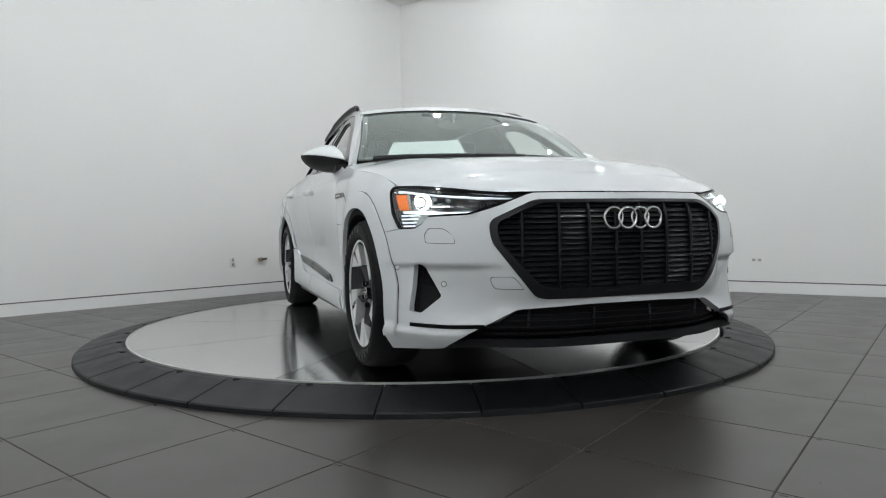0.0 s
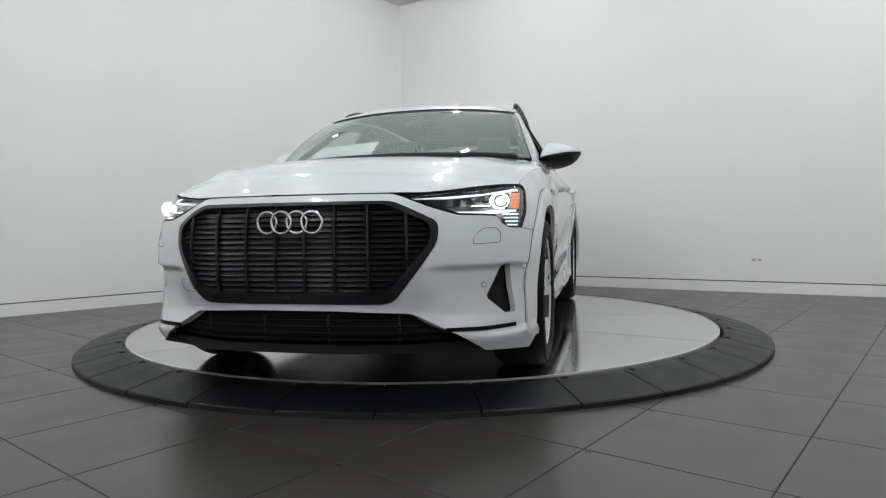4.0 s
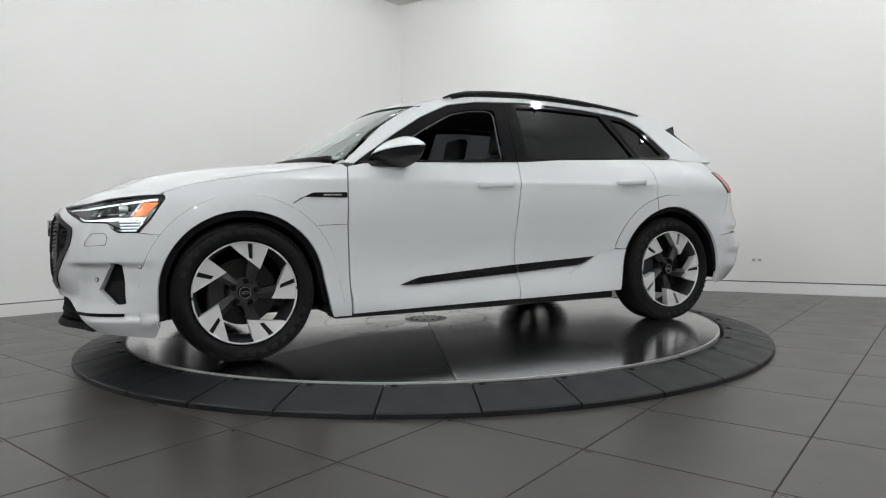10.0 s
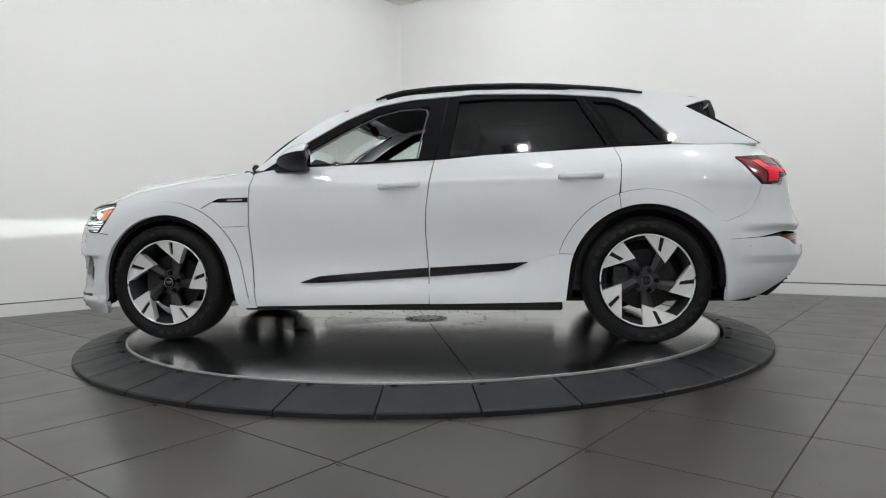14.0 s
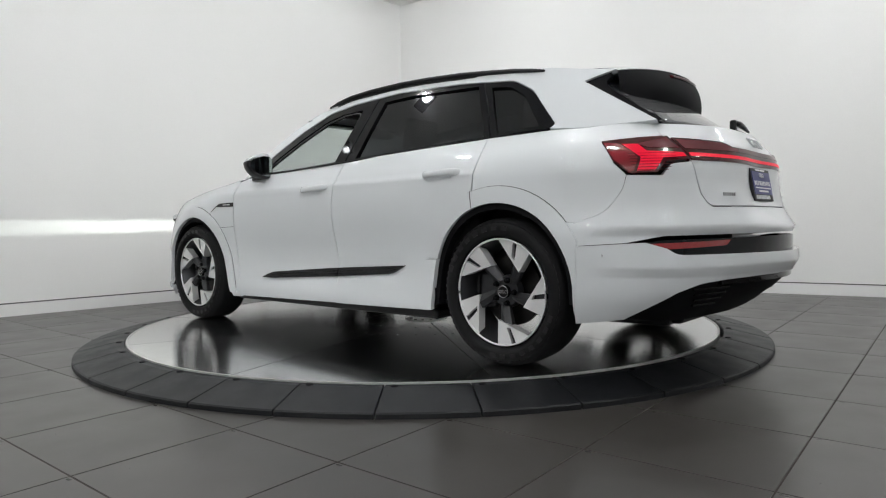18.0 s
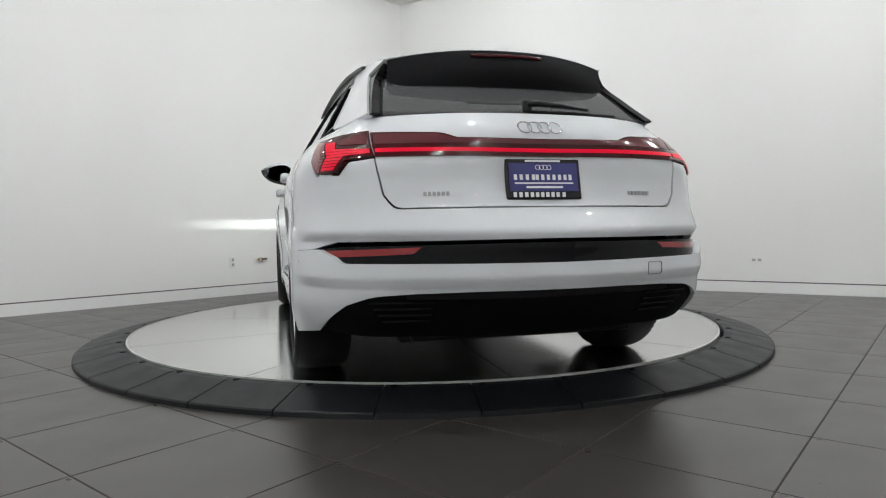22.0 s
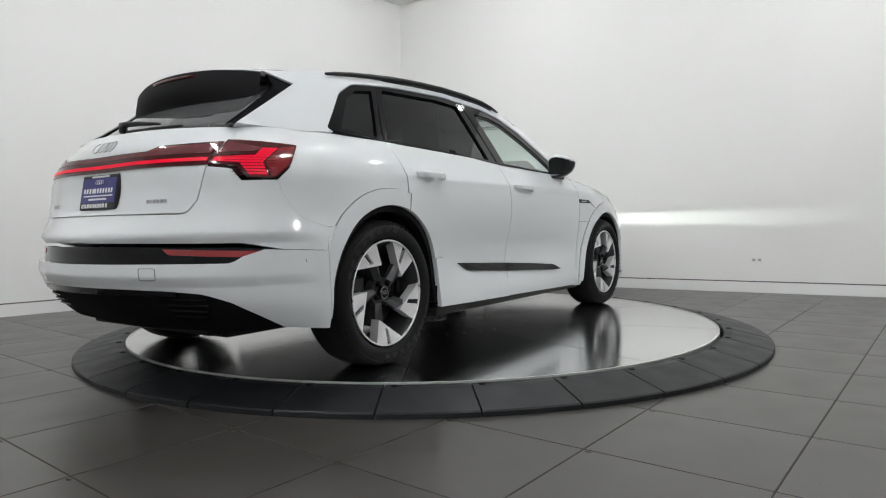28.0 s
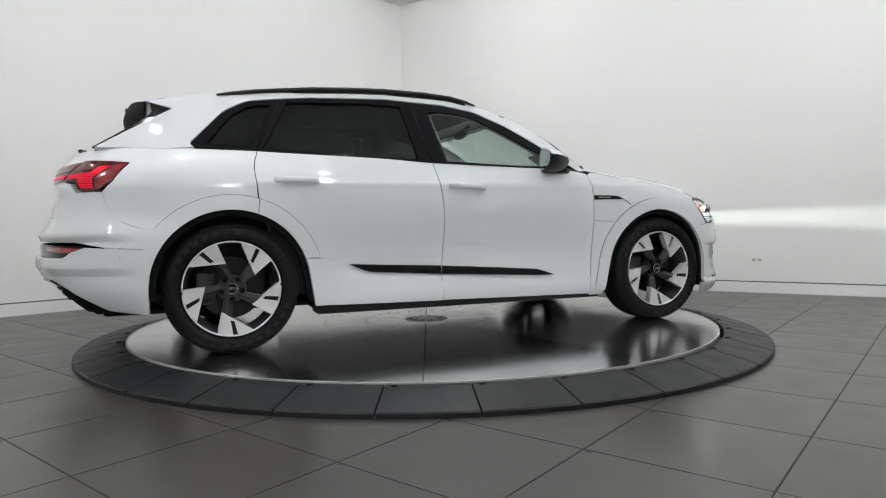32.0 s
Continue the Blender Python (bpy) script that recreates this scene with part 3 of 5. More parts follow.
def tube(name, path, radius, mat, parent, label="", seg=8, closed=False, flat=1.0):
    """A bar swept along points; flat squeezes it upright."""
    bm = bmesh.new()
    rings = []
    k = len(path)
    pts = [Vector(p) for p in path]
    rad = radius if isinstance(radius, (list, tuple)) else [radius] * k
    for i, p in enumerate(pts):
        a, b = pts[i - 1] if (i or closed) else pts[0], pts[(i + 1) % k] if (i < k - 1 or closed) else pts[-1]
        d = (b - a).normalized()
        side = d.cross(Vector((0, 0, 1)))
        if side.length < 1e-3:
            side = d.cross(Vector((1, 0, 0)))
        side.normalize()
        up = side.cross(d)
        rings.append([bm.verts.new(p + (side * math.cos(2 * math.pi * j / seg) + up * math.sin(2 * math.pi * j / seg) * flat) * rad[i]) for j in range(seg)])
    for i in range(k if closed else k - 1):
        r0, r1 = rings[i], rings[(i + 1) % k]
        for j in range(seg):
            bm.faces.new((r0[j], r0[(j + 1) % seg], r1[(j + 1) % seg], r1[j]))
    if not closed:
        bm.faces.new(rings[0])
        bm.faces.new(rings[-1])
    bmesh.ops.recalc_face_normals(bm, faces=bm.faces)
    return part(name, bm, mat, parent, label, smooth=True)


def arc_pts(cx, cz, r, a0, a1, n=22):
    """A wheel arch as corners along a side: round above, its legs running straight down or slightly apart."""
    out = []
    for i in range(n + 1):
        a = radians(a0 + (a1 - a0) * i / n)
        x, z = r * math.cos(a), cz + r * math.sin(a)
        if z < cz + 0.04:
            toward_middle = (x < 0) == (cx > 0)
            lean = (0.22 if cx > 0 else 0.14) * (cz + 0.04 - z) if toward_middle else 0.0
            x = math.copysign(r * 0.997 + lean, x)
        out.append(("x", cx + x, z))
    return out


WHEEL_X, HUB_Z = 1.464, 0.366
ARCH_F, ARCH_R = (1.462, 0.372, 0.419), (-1.459, 0.373, 0.431)

# ---- headlamp outline, shared with the panels round it
LAMP_LOW = [("f", 0.43, 0.818), ("f", 0.53, 0.777), ("f", 0.645, 0.739, 0.02), ("f", 0.785, 0.734, 0.015), ("f", 0.805, 0.705, 0.01), ("f", 0.828, 0.686, 0.012), ("x", 1.960, 0.684, 0.012)]
LAMP_OUT = [("x", 1.897, 0.750), ("x", 1.826, 0.856, 0.02), ("x", 1.834, 0.874, 0.01)]
LAMP_TOP = [("f", 0.80, 0.870), ("f", 0.70, 0.852), ("f", 0.60, 0.836), ("f", 0.50, 0.826)]
GRILLE = [("f", 0.0, 0.797), ("f", 0.408, 0.795, 0.03), ("f", 0.577, 0.714, 0.03), ("f", 0.577, 0.634, 0.04), ("f", 0.415, 0.408, 0.03), ("f", 0.375, 0.396, 0.03), ("f", 0.0, 0.396)]
INTAKE = [("f", 0.834, 0.532, 0.01), ("f", 0.818, 0.540, 0.012), ("f", 0.794, 0.524, 0.01), ("f", 0.745, 0.406, 0.012), ("f", 0.814, 0.334, 0.01), ("f", 0.850, 0.337, 0.01)]

cx, cz, cr = ARCH_F
lip = arc_pts(cx, cz, cr, 46, -22, 14)
bumper = [("f", 0.0, 0.826), ("f", 0.40, 0.826)] + LAMP_LOW + [("x", 1.84, 0.668)] + lip + \
    [("x", 1.90, 0.165), ("f", 0.80, 0.182), ("f", 0.74, 0.190), ("f", 0.650, 0.262, 0.02), ("f", 0.472, 0.354, 0.03), ("f", 0.18, 0.367), ("f", 0.0, 0.367)]
mir_grille = both(GRILLE)
sheet("front_bumper", M_PAINT, car, both(bumper), holes=[mir_grille, skin(INTAKE), [(-s, z, *r) for s, z, *r in skin(INTAKE)]], thick=0.03, step=0.022, label="white painted front bumper with sculpted air intakes")

# ---- grille
grille = sheet("grille", M_DARK, car, mir_grille, lift=-0.045, thick=0.004, label="dark octagonal grille with slats")
inner = [(s * 0.945, 0.607 + (z - 0.607) * (0.93 if z > 0.6 else 0.80), *r) for s, z, *r in mir_grille]
sheet("grille_frame", M_FRAME, grille, mir_grille, holes=[inner], lift=0.006, thick=0.05, step=0.03, label="dark grey octagonal surround")
gpoly = rounded([(s * 0.955, 0.607 + (z - 0.607) * (0.95 if z > 0.6 else 0.83), *r) for s, z, *r in mir_grille], 0.02)


def span_at(z):
    t = [x0 + (x1 - x0) * (z - y0) / (y1 - y0) for (x0, y0), (x1, y1) in zip(gpoly, np.roll(gpoly, -1, 0)) if (y0 > z) != (y1 > z)]
    return (min(t), max(t)) if len(t) > 1 else None


def bar_on_skin(name, mat, parent, a, b, z0, z1, depth, lift, n=14, label="", tilt=0.0):
    """A slim bar that follows the skin from a to b."""
    bm = bmesh.new()
    rings = []
    for i in range(n + 1):
        s = a + (b - a) * i / n
        q = wrap([s, s + 0.003 if s < 0 else s - 0.003], [(z0 + z1) / 2] * 2)
        p = Vector(q[0])
        d = Vector((p.x - np.clip(p.x, REAR, FRONT), p.y, 0)).normalized()
        p = p + d * lift
        rings.append([bm.verts.new((v.x, v.y, z)) for v, z in ((p - d * tilt, z1), (p, z0), (p - d * depth, z0), (p - d * depth, z1))])
    for r0, r1 in zip(rings, rings[1:]):
        for j in range(4):
            bm.faces.new((r0[j], r0[(j + 1) % 4], r1[(j + 1) % 4], r1[j]))
    bm.faces.new(rings[0])
    bm.faces.new(rings[-1][::-1])
    bmesh.ops.recalc_face_normals(bm, faces=bm.faces)
    return part(name, bm, mat, parent, label)


rows_z = np.linspace(0.452, 0.774, 16)
for z in rows_z:
    sp = span_at(z)
    if sp:
        bar_on_skin("slat", M_GRILLE, grille, sp[0], sp[1], z - 0.0075, z + 0.0075, 0.03, -0.008, 20, tilt=0.012)
for y in (-0.47, -0.325, -0.19, -0.062, 0.062, 0.19, 0.325, 0.47):
    s = at_y(y, 0.60)
    tops = [z for z in np.linspace(0.41, 0.80, 80) if span_at(z) and span_at(z)[0] < s < span_at(z)[1]]
    path = []
    for z in np.linspace(tops[0], tops[-1], 10):
        p = wrap([s], [z])[0]
        path.append((p[0] - 0.004, p[1], z))
    tube("upright", path, 0.0068, M_GRILLE, grille, seg=6)
for i in range(4):
    y = 0.011 + (i - 1.5) * 0.064
    pts = []
    for k in range(28):
        a = 2 * math.pi * k / 28
        yy, zz = y + 0.042 * math.cos(a), 0.719 + 0.043 * math.sin(a)
        pts.append((2.397 - 0.25 * yy * yy + 0.004 * (i % 2), yy, zz))
    tube("emblem_ring", pts, 0.0062, M_CHROME, grille, "chrome ring", closed=True)
bar_on_skin("badge_bar", M_TRIM, grille, -0.05 * 2.4, 0.0, 0.417, 0.427, 0.004, 0.0155, 6, "faint raised lettering bar")

# ---- lower front grille, splitter and lips
low = [("f", 0.0, 0.362), ("f", 0.18, 0.362), ("f", 0.472, 0.350), ("f", 0.655, 0.258), ("f", 0.745, 0.186), ("f", 0.60, 0.196), ("f", 0.0, 0.206)]
lower = sheet("lower_grille", M_DARK, car, both(low), lift=-0.05, thick=0.004, label="black lower air intake with slats")
for z, h in ((0.250, 0.62), (0.274, 0.59), (0.298, 0.54), (0.322, 0.49), (0.345, 0.42)):
    bar_on_skin("slat", M_DARK, lower, at_y(-h, z), at_y(h, z), z - 0.004, z + 0.004, 0.02, -0.040, 16)
for y in (-0.42, -0.14, 0.14, 0.42):
    p0, p1 = wrap([at_y(y, 0.2)], [0.2])[0], wrap([at_y(y, 0.34)], [0.34])[0]
    tube("upright", [(p0[0] - 0.03, y, 0.22), (p1[0] - 0.03, y, 0.345)], 0.006, M_GRILLE, lower, seg=6)
bar_on_skin("splitter", M_DARK, car, at_y(-0.72, 0.2), at_y(0.72, 0.2), 0.198, 0.228, 0.16, 0.006, 26, "black front splitter lip", tilt=0.02)
for sgn in (1, -1):
    a, b = at_y(0.60, 0.285), at_y(0.850, 0.285)
    bar_on_skin("bumper_groove", M_GLOSS, car, sgn * a, sgn * b, 0.276, 0.292, 0.01, 0.004, 12, "thin black groove line in the bumper")

front_tow = skin([("f", -0.580, 0.487, 0.02), ("f", -0.500, 0.489, 0.015), ("f", -0.458, 0.436, 0.01), ("f", -0.562, 0.437, 0.02)])
middle = np.mean([q[:2] for q in front_tow], 0)
tow_inner = [(middle[0] + (q_s - middle[0]) * 0.965, middle[1] + (q_z - middle[1]) * 0.93, r) for q_s, q_z, r in front_tow]
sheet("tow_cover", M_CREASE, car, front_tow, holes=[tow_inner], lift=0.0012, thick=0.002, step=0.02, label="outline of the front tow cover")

# ---- pieces that come in pairs
for sgn in (1, -1):
    mir = sgn < 0
    flip = Matrix.Diagonal((1, sgn, 1, 1))
    # intake behind the bumper's opening
    sheet("air_intake", M_GLOSS, car, skin(INTAKE), lift=-0.035, thick=0.004, mirror=mir, label="gloss black corner air intake")
    # headlamp
    hl_pts = skin(LAMP_LOW + LAMP_OUT + LAMP_TOP)
    lamp = sheet("headlamp", M_BOWL, car, hl_pts, lift=-0.115, thick=0.004, mirror=mir, label="lit clear headlamp with amber marker and white bars")
    hc = np.mean([q[:2] for q in hl_pts], 0)
    inn = [(s + (0.020 if s < hc[0] - 0.2 else 0.008 if s < hc[0] else -0.010), z + (0.008 if z < hc[1] else -0.006)) for s, z, *r in hl_pts]
    sheet("rim", M_GLOSS, lamp, hl_pts, holes=[inn], lift=0.001, thick=0.11, step=0.02, mirror=mir, label="black lamp surround")
    sheet("cover", M_COVER, lamp, inn, lift=-0.003, thick=0.003, solid=True, step=0.03, mirror=mir, label="clear lamp cover").visible_shadow = False
    # white guide strips along the upper and the lower edge
    up_edge = [("f", 0.470, 0.812), ("f", 0.62, 0.823), ("f", 0.732, 0.833), ("f", 0.80, 0.848), ("x", 1.905, 0.858), ("x", 1.868, 0.861), ("x", 1.872, 0.850), ("x", 1.91, 0.850), ("f", 0.79, 0.839), ("f", 0.70, 0.823), ("f", 0.60, 0.813)]
    sheet("light_guide", M_DRL, lamp, skin(up_edge), lift=-0.014, thick=0.006, step=0.02, mirror=mir, label="white upper guide strip")
    low_edge = [("f", 0.490, 0.801), ("f", 0.56, 0.778), ("f", 0.64, 0.757), ("f", 0.72, 0.757), ("f", 0.79, 0.764), ("x", 1.950, 0.765), ("x", 1.958, 0.756), ("f", 0.785, 0.748), ("f", 0.72, 0.746), ("f", 0.64, 0.747), ("f", 0.55, 0.770)]
    sheet("light_guide", M_DRL, lamp, skin(low_edge), lift=-0.012, thick=0.006, step=0.02, mirror=mir, label="white lower guide strip")
    for i in range(4):
        z = 0.697 + 0.0148 * i
        a, b = at_y(0.830 - 0.006 * i, z), at_x(1.978 - 0.008 * i, z)
        bar_on_skin("light_bar", M_DRL, lamp, sgn * a, sgn * b, z - 0.0035, z + 0.0035, 0.012, -0.010, 6, "short white glowing bar")
    am = skin([("x", 1.983, 0.771), ("x", 1.925, 0.771), ("x", 1.864, 0.841), ("x", 1.927, 0.841)])
    sheet("amber_marker", M_AMBER, lamp, am, lift=-0.014, thick=0.006, step=0.02, mirror=mir, label="orange side marker")
    edge = skin([("x", 2.000, 0.771), ("x", 1.986, 0.771), ("x", 1.930, 0.841), ("x", 1.944, 0.841)])
    sheet("marker_edge", M_SILVER, lamp, edge, lift=-0.012, thick=0.008, step=0.02, mirror=mir, label="silver strip beside the marker")
    refl = skin([("f", 0.60, 0.798), ("f", 0.665, 0.770), ("f", 0.80, 0.772), ("x", 1.975, 0.775), ("x", 1.94, 0.845), ("f", 0.70, 0.825)])
    sheet("reflector", M_BOWL, lamp, refl, lift=-0.104, thick=0.003, step=0.03, mirror=mir, label="grey reflector bowl")
    # rows of small light cells
    for i in range(2):
        for j in range(3):
            for k in range(4):
                v, z = 0.610 + 0.050 * i + 0.008 * j, 0.771 + 0.007 * k + 0.006 * (1 - i)
                p = Vector(wrap([at_y(v, z)], [z])[0])
                bm = box_bm(p.x - 0.050, p.x - 0.044, (p.y - 0.016) * sgn - 0.0022, (p.y - 0.016) * sgn + 0.0022, z - 0.0022, z + 0.0022)
                part("light_cell", bm, M_SILVER, lamp)
    for i, (v, z, r) in enumerate(((0.705, 0.801, 0.016), (0.748, 0.804, 0.018))):
        p = Vector(wrap([at_y(v, z)], [z])[0])
        bm = bmesh.new()
        bmesh.ops.create_uvsphere(bm, u_segments=20, v_segments=12, radius=r, matrix=Matrix.Translation((p.x - 0.052, (p.y - 0.020) * sgn, z)) @ Matrix.Diagonal((0.55, 1, 1, 1)))
        part("projector", bm, M_MIRROR, lamp, "glass projector lens", smooth=True)
    # main lens: a glowing disc at the bottom of a silver bowl
    bx, by = 1.998, 0.788 * sgn
    bm = bmesh.new()
    bmesh.ops.create_cone(bm, cap_ends=False, segments=28, radius1=0.028, radius2=0.040, depth=0.040, matrix=pose(bx + 0.020, by, 0.797, 0, 90, 0) @ Matrix.Diagonal((0.85, 1, 1, 1)))
    barrel = part("lens_barrel", bm, M_SILVER, lamp, "silver lens bowl", smooth=True)
    bm = bmesh.new()
    bmesh.ops.create_cone(bm, cap_ends=True, segments=24, radius1=0.022, radius2=0.019, depth=0.006, matrix=pose(bx + 0.006, by, 0.797, 0, 90, 0) @ Matrix.Diagonal((0.85, 1, 1, 1)))
    part("main_lens", bm, M_LENS, barrel, "glowing main lens")
    # low beam: a thin bright source deep in a dark slot, whose upper plate gives the sharp cut-off
    p = Vector(wrap([at_y(0.745, 0.785)], [0.785])[0])
    fx, fy, zb = p.x - 0.014, 0.715 * sgn, 0.777
    slot_bm = bmesh.new()
    for x0, x1, y0, y1, z0, z1 in ((-0.075, 0.0, -0.045, 0.045, 0.0012, 0.004), (-0.075, 0.0, -0.045, 0.045, -0.0080, -0.0048), (-0.078, -0.075, -0.045, 0.045, -0.008, 0.004), (-0.075, -0.03, -0.045, -0.042, -0.0048, 0.0012), (-0.075, -0.03, 0.042, 0.045, -0.0048, 0.0012)):
        bmesh.ops.create_cube(slot_bm, size=1, matrix=Matrix.LocRotScale((fx + (x0 + x1) / 2, fy + (y0 + y1) / 2, zb + (z0 + z1) / 2), None, (x1 - x0, y1 - y0, z1 - z0)))
    unit = part("beam_unit", slot_bm, M_DARK, lamp, "black low-beam slot")
    em = bmesh.new()
    em.faces.new([em.verts.new((fx - 0.072, fy + dy, zb + dz)) for dy, dz in ((-0.03, -0.0012), (0.03, -0.0012), (0.03, 0.0008), (-0.03, 0.0008))])
    part("beam_source", em, M_BEAM, unit, "bright white beam source")
    # fender
    cx, cz, cr = ARCH_F
    top = [("x", 1.838, 0.884), ("x", 1.72, 0.925), ("x", 1.55, 0.957), ("x", 1.35, 0.985), ("x", 1.15, 1.012), ("x", 1.00, 1.035), ("x", 0.925, 1.050)]
    fender = top + [("x", 0.893, 1.030), ("x", 0.908, 0.950), ("x", 0.914, 0.71), ("x", 0.900, 0.376), ("x", 0.887, 0.205), ("x", 0.99, 0.205)] + \
        arc_pts(cx, cz, cr, 198, 45, 24) + [("x", 1.84, 0.672), ("x", 1.952, 0.686)] + LAMP_OUT[:2]
    sheet("fender", M_PAINT, car, skin(fender), step=0.026, mirror=mir)
    fl = arc_pts(cx, cz, cr, -21, 199, 34) + arc_pts(cx, cz, cr + 0.080, 196, -16, 34)
    sheet("wheel_arch_trim", M_PAINT, car, skin(fl), lift=0.010, thick=0.034, step=0.03, mirror=mir)
    # grey strip that paints the crease's shade beside the front arch trim
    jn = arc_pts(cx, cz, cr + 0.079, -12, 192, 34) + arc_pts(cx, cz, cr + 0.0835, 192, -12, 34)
    sheet("trim_joint", M_CREASE, car, skin(jn), lift=0.0015, thick=0.002, step=0.03, mirror=mir, label="thin joint with painted crease shade round the wheel-arch trim")
    liner = arc_pts(cx, cz, cr + 0.01, -18, 192, 34) + arc_pts(cx, cz, cr - 0.03, 192, -18, 34)
    sheet("arch_liner", M_DARK, car, skin(liner), lift=-0.012, thick=0.05, step=0.03, mirror=mir, label="black plastic wheel-arch edge")
    bd = skin([("x", 1.155, 0.862), ("x", 1.10, 0.886), ("x", 0.913, 0.889), ("x", 0.914, 0.859)])
    badge = sheet("fender_badge", M_GLOSS, car, bd, lift=0.005, thick=0.006, step=0.03, mirror=mir, label="slim black badge with pale bars")
    bar_on_skin("bar", M_SILVER, badge, sgn * at_x(1.045, 0.874), sgn * at_x(0.945, 0.874), 0.871, 0.878, 0.002, 0.0075, 5)
    seam = skin([("x", 1.152, 0.858), ("x", 1.160, 0.862), ("x", 1.215, 0.827), ("x", 1.212, 0.823)])
    sheet("seam", M_GAP, car, seam, lift=0.0012, thick=0.002, step=0.03, mirror=mir, label="thin panel joint")
    seam = skin([("x", 1.075, 0.708), ("x", 1.075, 0.711), ("x", 0.914, 0.716), ("x", 0.914, 0.713)])
    sheet("seam", M_GAP, car, seam, lift=0.0012, thick=0.002, step=0.03, mirror=mir, label="thin panel joint")
    # doors
    front_door = [("x", 0.886, 1.036), ("x", 0.901, 0.950), ("x", 0.907, 0.71), ("x", 0.893, 0.376), ("x", 0.880, 0.218), ("x", -0.203, 0.235), ("x", -0.196, 0.40), ("x", -0.188, 0.53), ("x", -0.184, 0.64), ("x", -0.186, 0.73), ("x", -0.194, 0.82), ("x", -0.205, 0.90), ("x", -0.220, 1.00), ("x", -0.236, 1.100), ("x", 0.20, 1.089), ("x", 0.51, 1.076), ("x", 0.80, 1.055)]
    fd = sheet("front_door", M_PAINT, car, skin(front_door), step=0.024, mirror=mir)
    cx, cz, cr = ARCH_R
    rear_door = [("x", -0.242, 1.100), ("x", -0.2255, 1.00), ("x", -0.2105, 0.90), ("x", -0.1995, 0.82), ("x", -0.1915, 0.73), ("x", -0.1895, 0.64), ("x", -0.1935, 0.53), ("x", -0.2015, 0.40), ("x", -0.2085, 0.235)] + \
        arc_pts(cx, cz, cr, -17, 20.3, 9) + [("x", -0.972, 0.5225)] + arc_pts(cx, cz, cr + 0.084, 19, 73, 10) + [("x", -1.318, 0.95), ("x", -1.326, 1.035), ("x", -1.318, 1.085), ("x", -1.295, 1.145), ("x", -0.8, 1.122)]
    rd = sheet("rear_door", M_PAINT, car, skin(rear_door), step=0.024, mirror=mir)
    # lower panels, which swell outwards towards the rear wheel
    low_front = [("x", 0.888, 0.331), ("x", 0.60, 0.336), ("x", 0.20, 0.343), ("x", -0.2035, 0.350), ("x", -0.2025, 0.236), ("x", 0.878, 0.219)]
    sheet("lower_panel", M_PAINT, fd, skin(low_front), lift=0.010, thick=0.012, step=0.03, mirror=mir)
    low_rear = [("x", -0.2035, 0.350), ("x", -0.45, 0.356), ("x", -0.60, 0.372, 0.03), ("x", -0.665, 0.402), ("x", -0.785, 0.456), ("x", -0.862, 0.505, 0.03), ("x", -0.965, 0.518)] + arc_pts(cx, cz, cr, 19.7, -17, 9) + [("x", -0.2085, 0.2355)]
    sheet("lower_panel", M_PAINT, rd, skin(low_rear), lift=0.015, thick=0.017, step=0.03, mirror=mir)
    # door handles
    for door, x0, x1, z0, z1 in ((fd, 0.094, -0.158, 0.930, 0.955), (rd, -0.968, -1.226, 0.957, 0.985)):
        bm = bmesh.new()
        ringsh = []
        for i in range(17):
            f = i / 16
            x = x0 + (x1 - x0) * f
            zc_ = (z0 + z1) / 2 + (0.012 if door is fd else 0.006) * (f - 0.5) * 2 * 0.5
            y = wrap([at_x(x, zc_)], [zc_])[0][1]
            bow = 0.036 * min(1, 4.5 * f, 4.5 * (1 - f)) ** 0.5
            h = 0.018 if 0.05 < f < 0.95 else 0.011
            ringsh.append([bm.verts.new((x, (y + bow + dy) * sgn, zc_ + dz)) for dy, dz in ((0, -h), (0.006, -h * 0.4), (0.006, h * 0.5), (0, h), (-0.010, h * 0.9), (-0.012, -h * 0.9))])
        for r0, r1 in zip(ringsh, ringsh[1:]):
            for j in range(6):
                bm.faces.new((r0[j], r0[(j + 1) % 6], r1[(j + 1) % 6], r1[j]))
        bm.faces.new(ringsh[0])
        bm.faces.new(ringsh[-1])
        bmesh.ops.recalc_face_normals(bm, faces=bm.faces)
        part("handle", bm, M_PAINT, door, "body-coloured bow door handle", smooth=True)
        cup = skin([("x", x0 - 0.05, z0 - 0.018, 0.02), ("x", x0 - 0.05, z1 + 0.010, 0.02), ("x", x1 + 0.05, z1 + 0.010, 0.02), ("x", x1 + 0.05, z0 - 0.018, 0.02)])
        sheet("handle_cup", M_PAINT, door, cup, lift=0.0015, thick=0.003, step=0.03, mirror=mir, label="shallow grip recess")
    # black sill strip in two lengths, with fins
    for x0, x1, pa in ((0.592, -0.198, fd), (-0.208, -0.790, rd)):
        up = lambda x: np.interp(-x, [-0.592, -0.484, 0.192, 0.79], [0.362, 0.398, 0.445, 0.478])
        dn = lambda x: np.interp(-x, [-0.592, -0.484, 0.191, 0.682, 0.79], [0.358, 0.357, 0.392, 0.425, 0.474])
        xx = np.linspace(x0, x1, 14)
        st = [("x", x, up(x)) for x in xx] + [("x", x, dn(x)) for x in xx[::-1]]
        strip = sheet("sill_strip", M_GLOSS, pa, skin(st), lift=0.014, thick=0.022, step=0.03, mirror=mir, label="gloss black sill strip")
        for f in (0.36, 0.68):
            a, b = max(x1, -0.72), min(x0, 0.50)
            path = []
            for x in np.linspace(b, a, 9):
                z = dn(x) + (up(x) - dn(x)) * f
                path.append((x, (wrap([at_x(x, z)], [z])[0][1] + 0.015) * sgn, z))
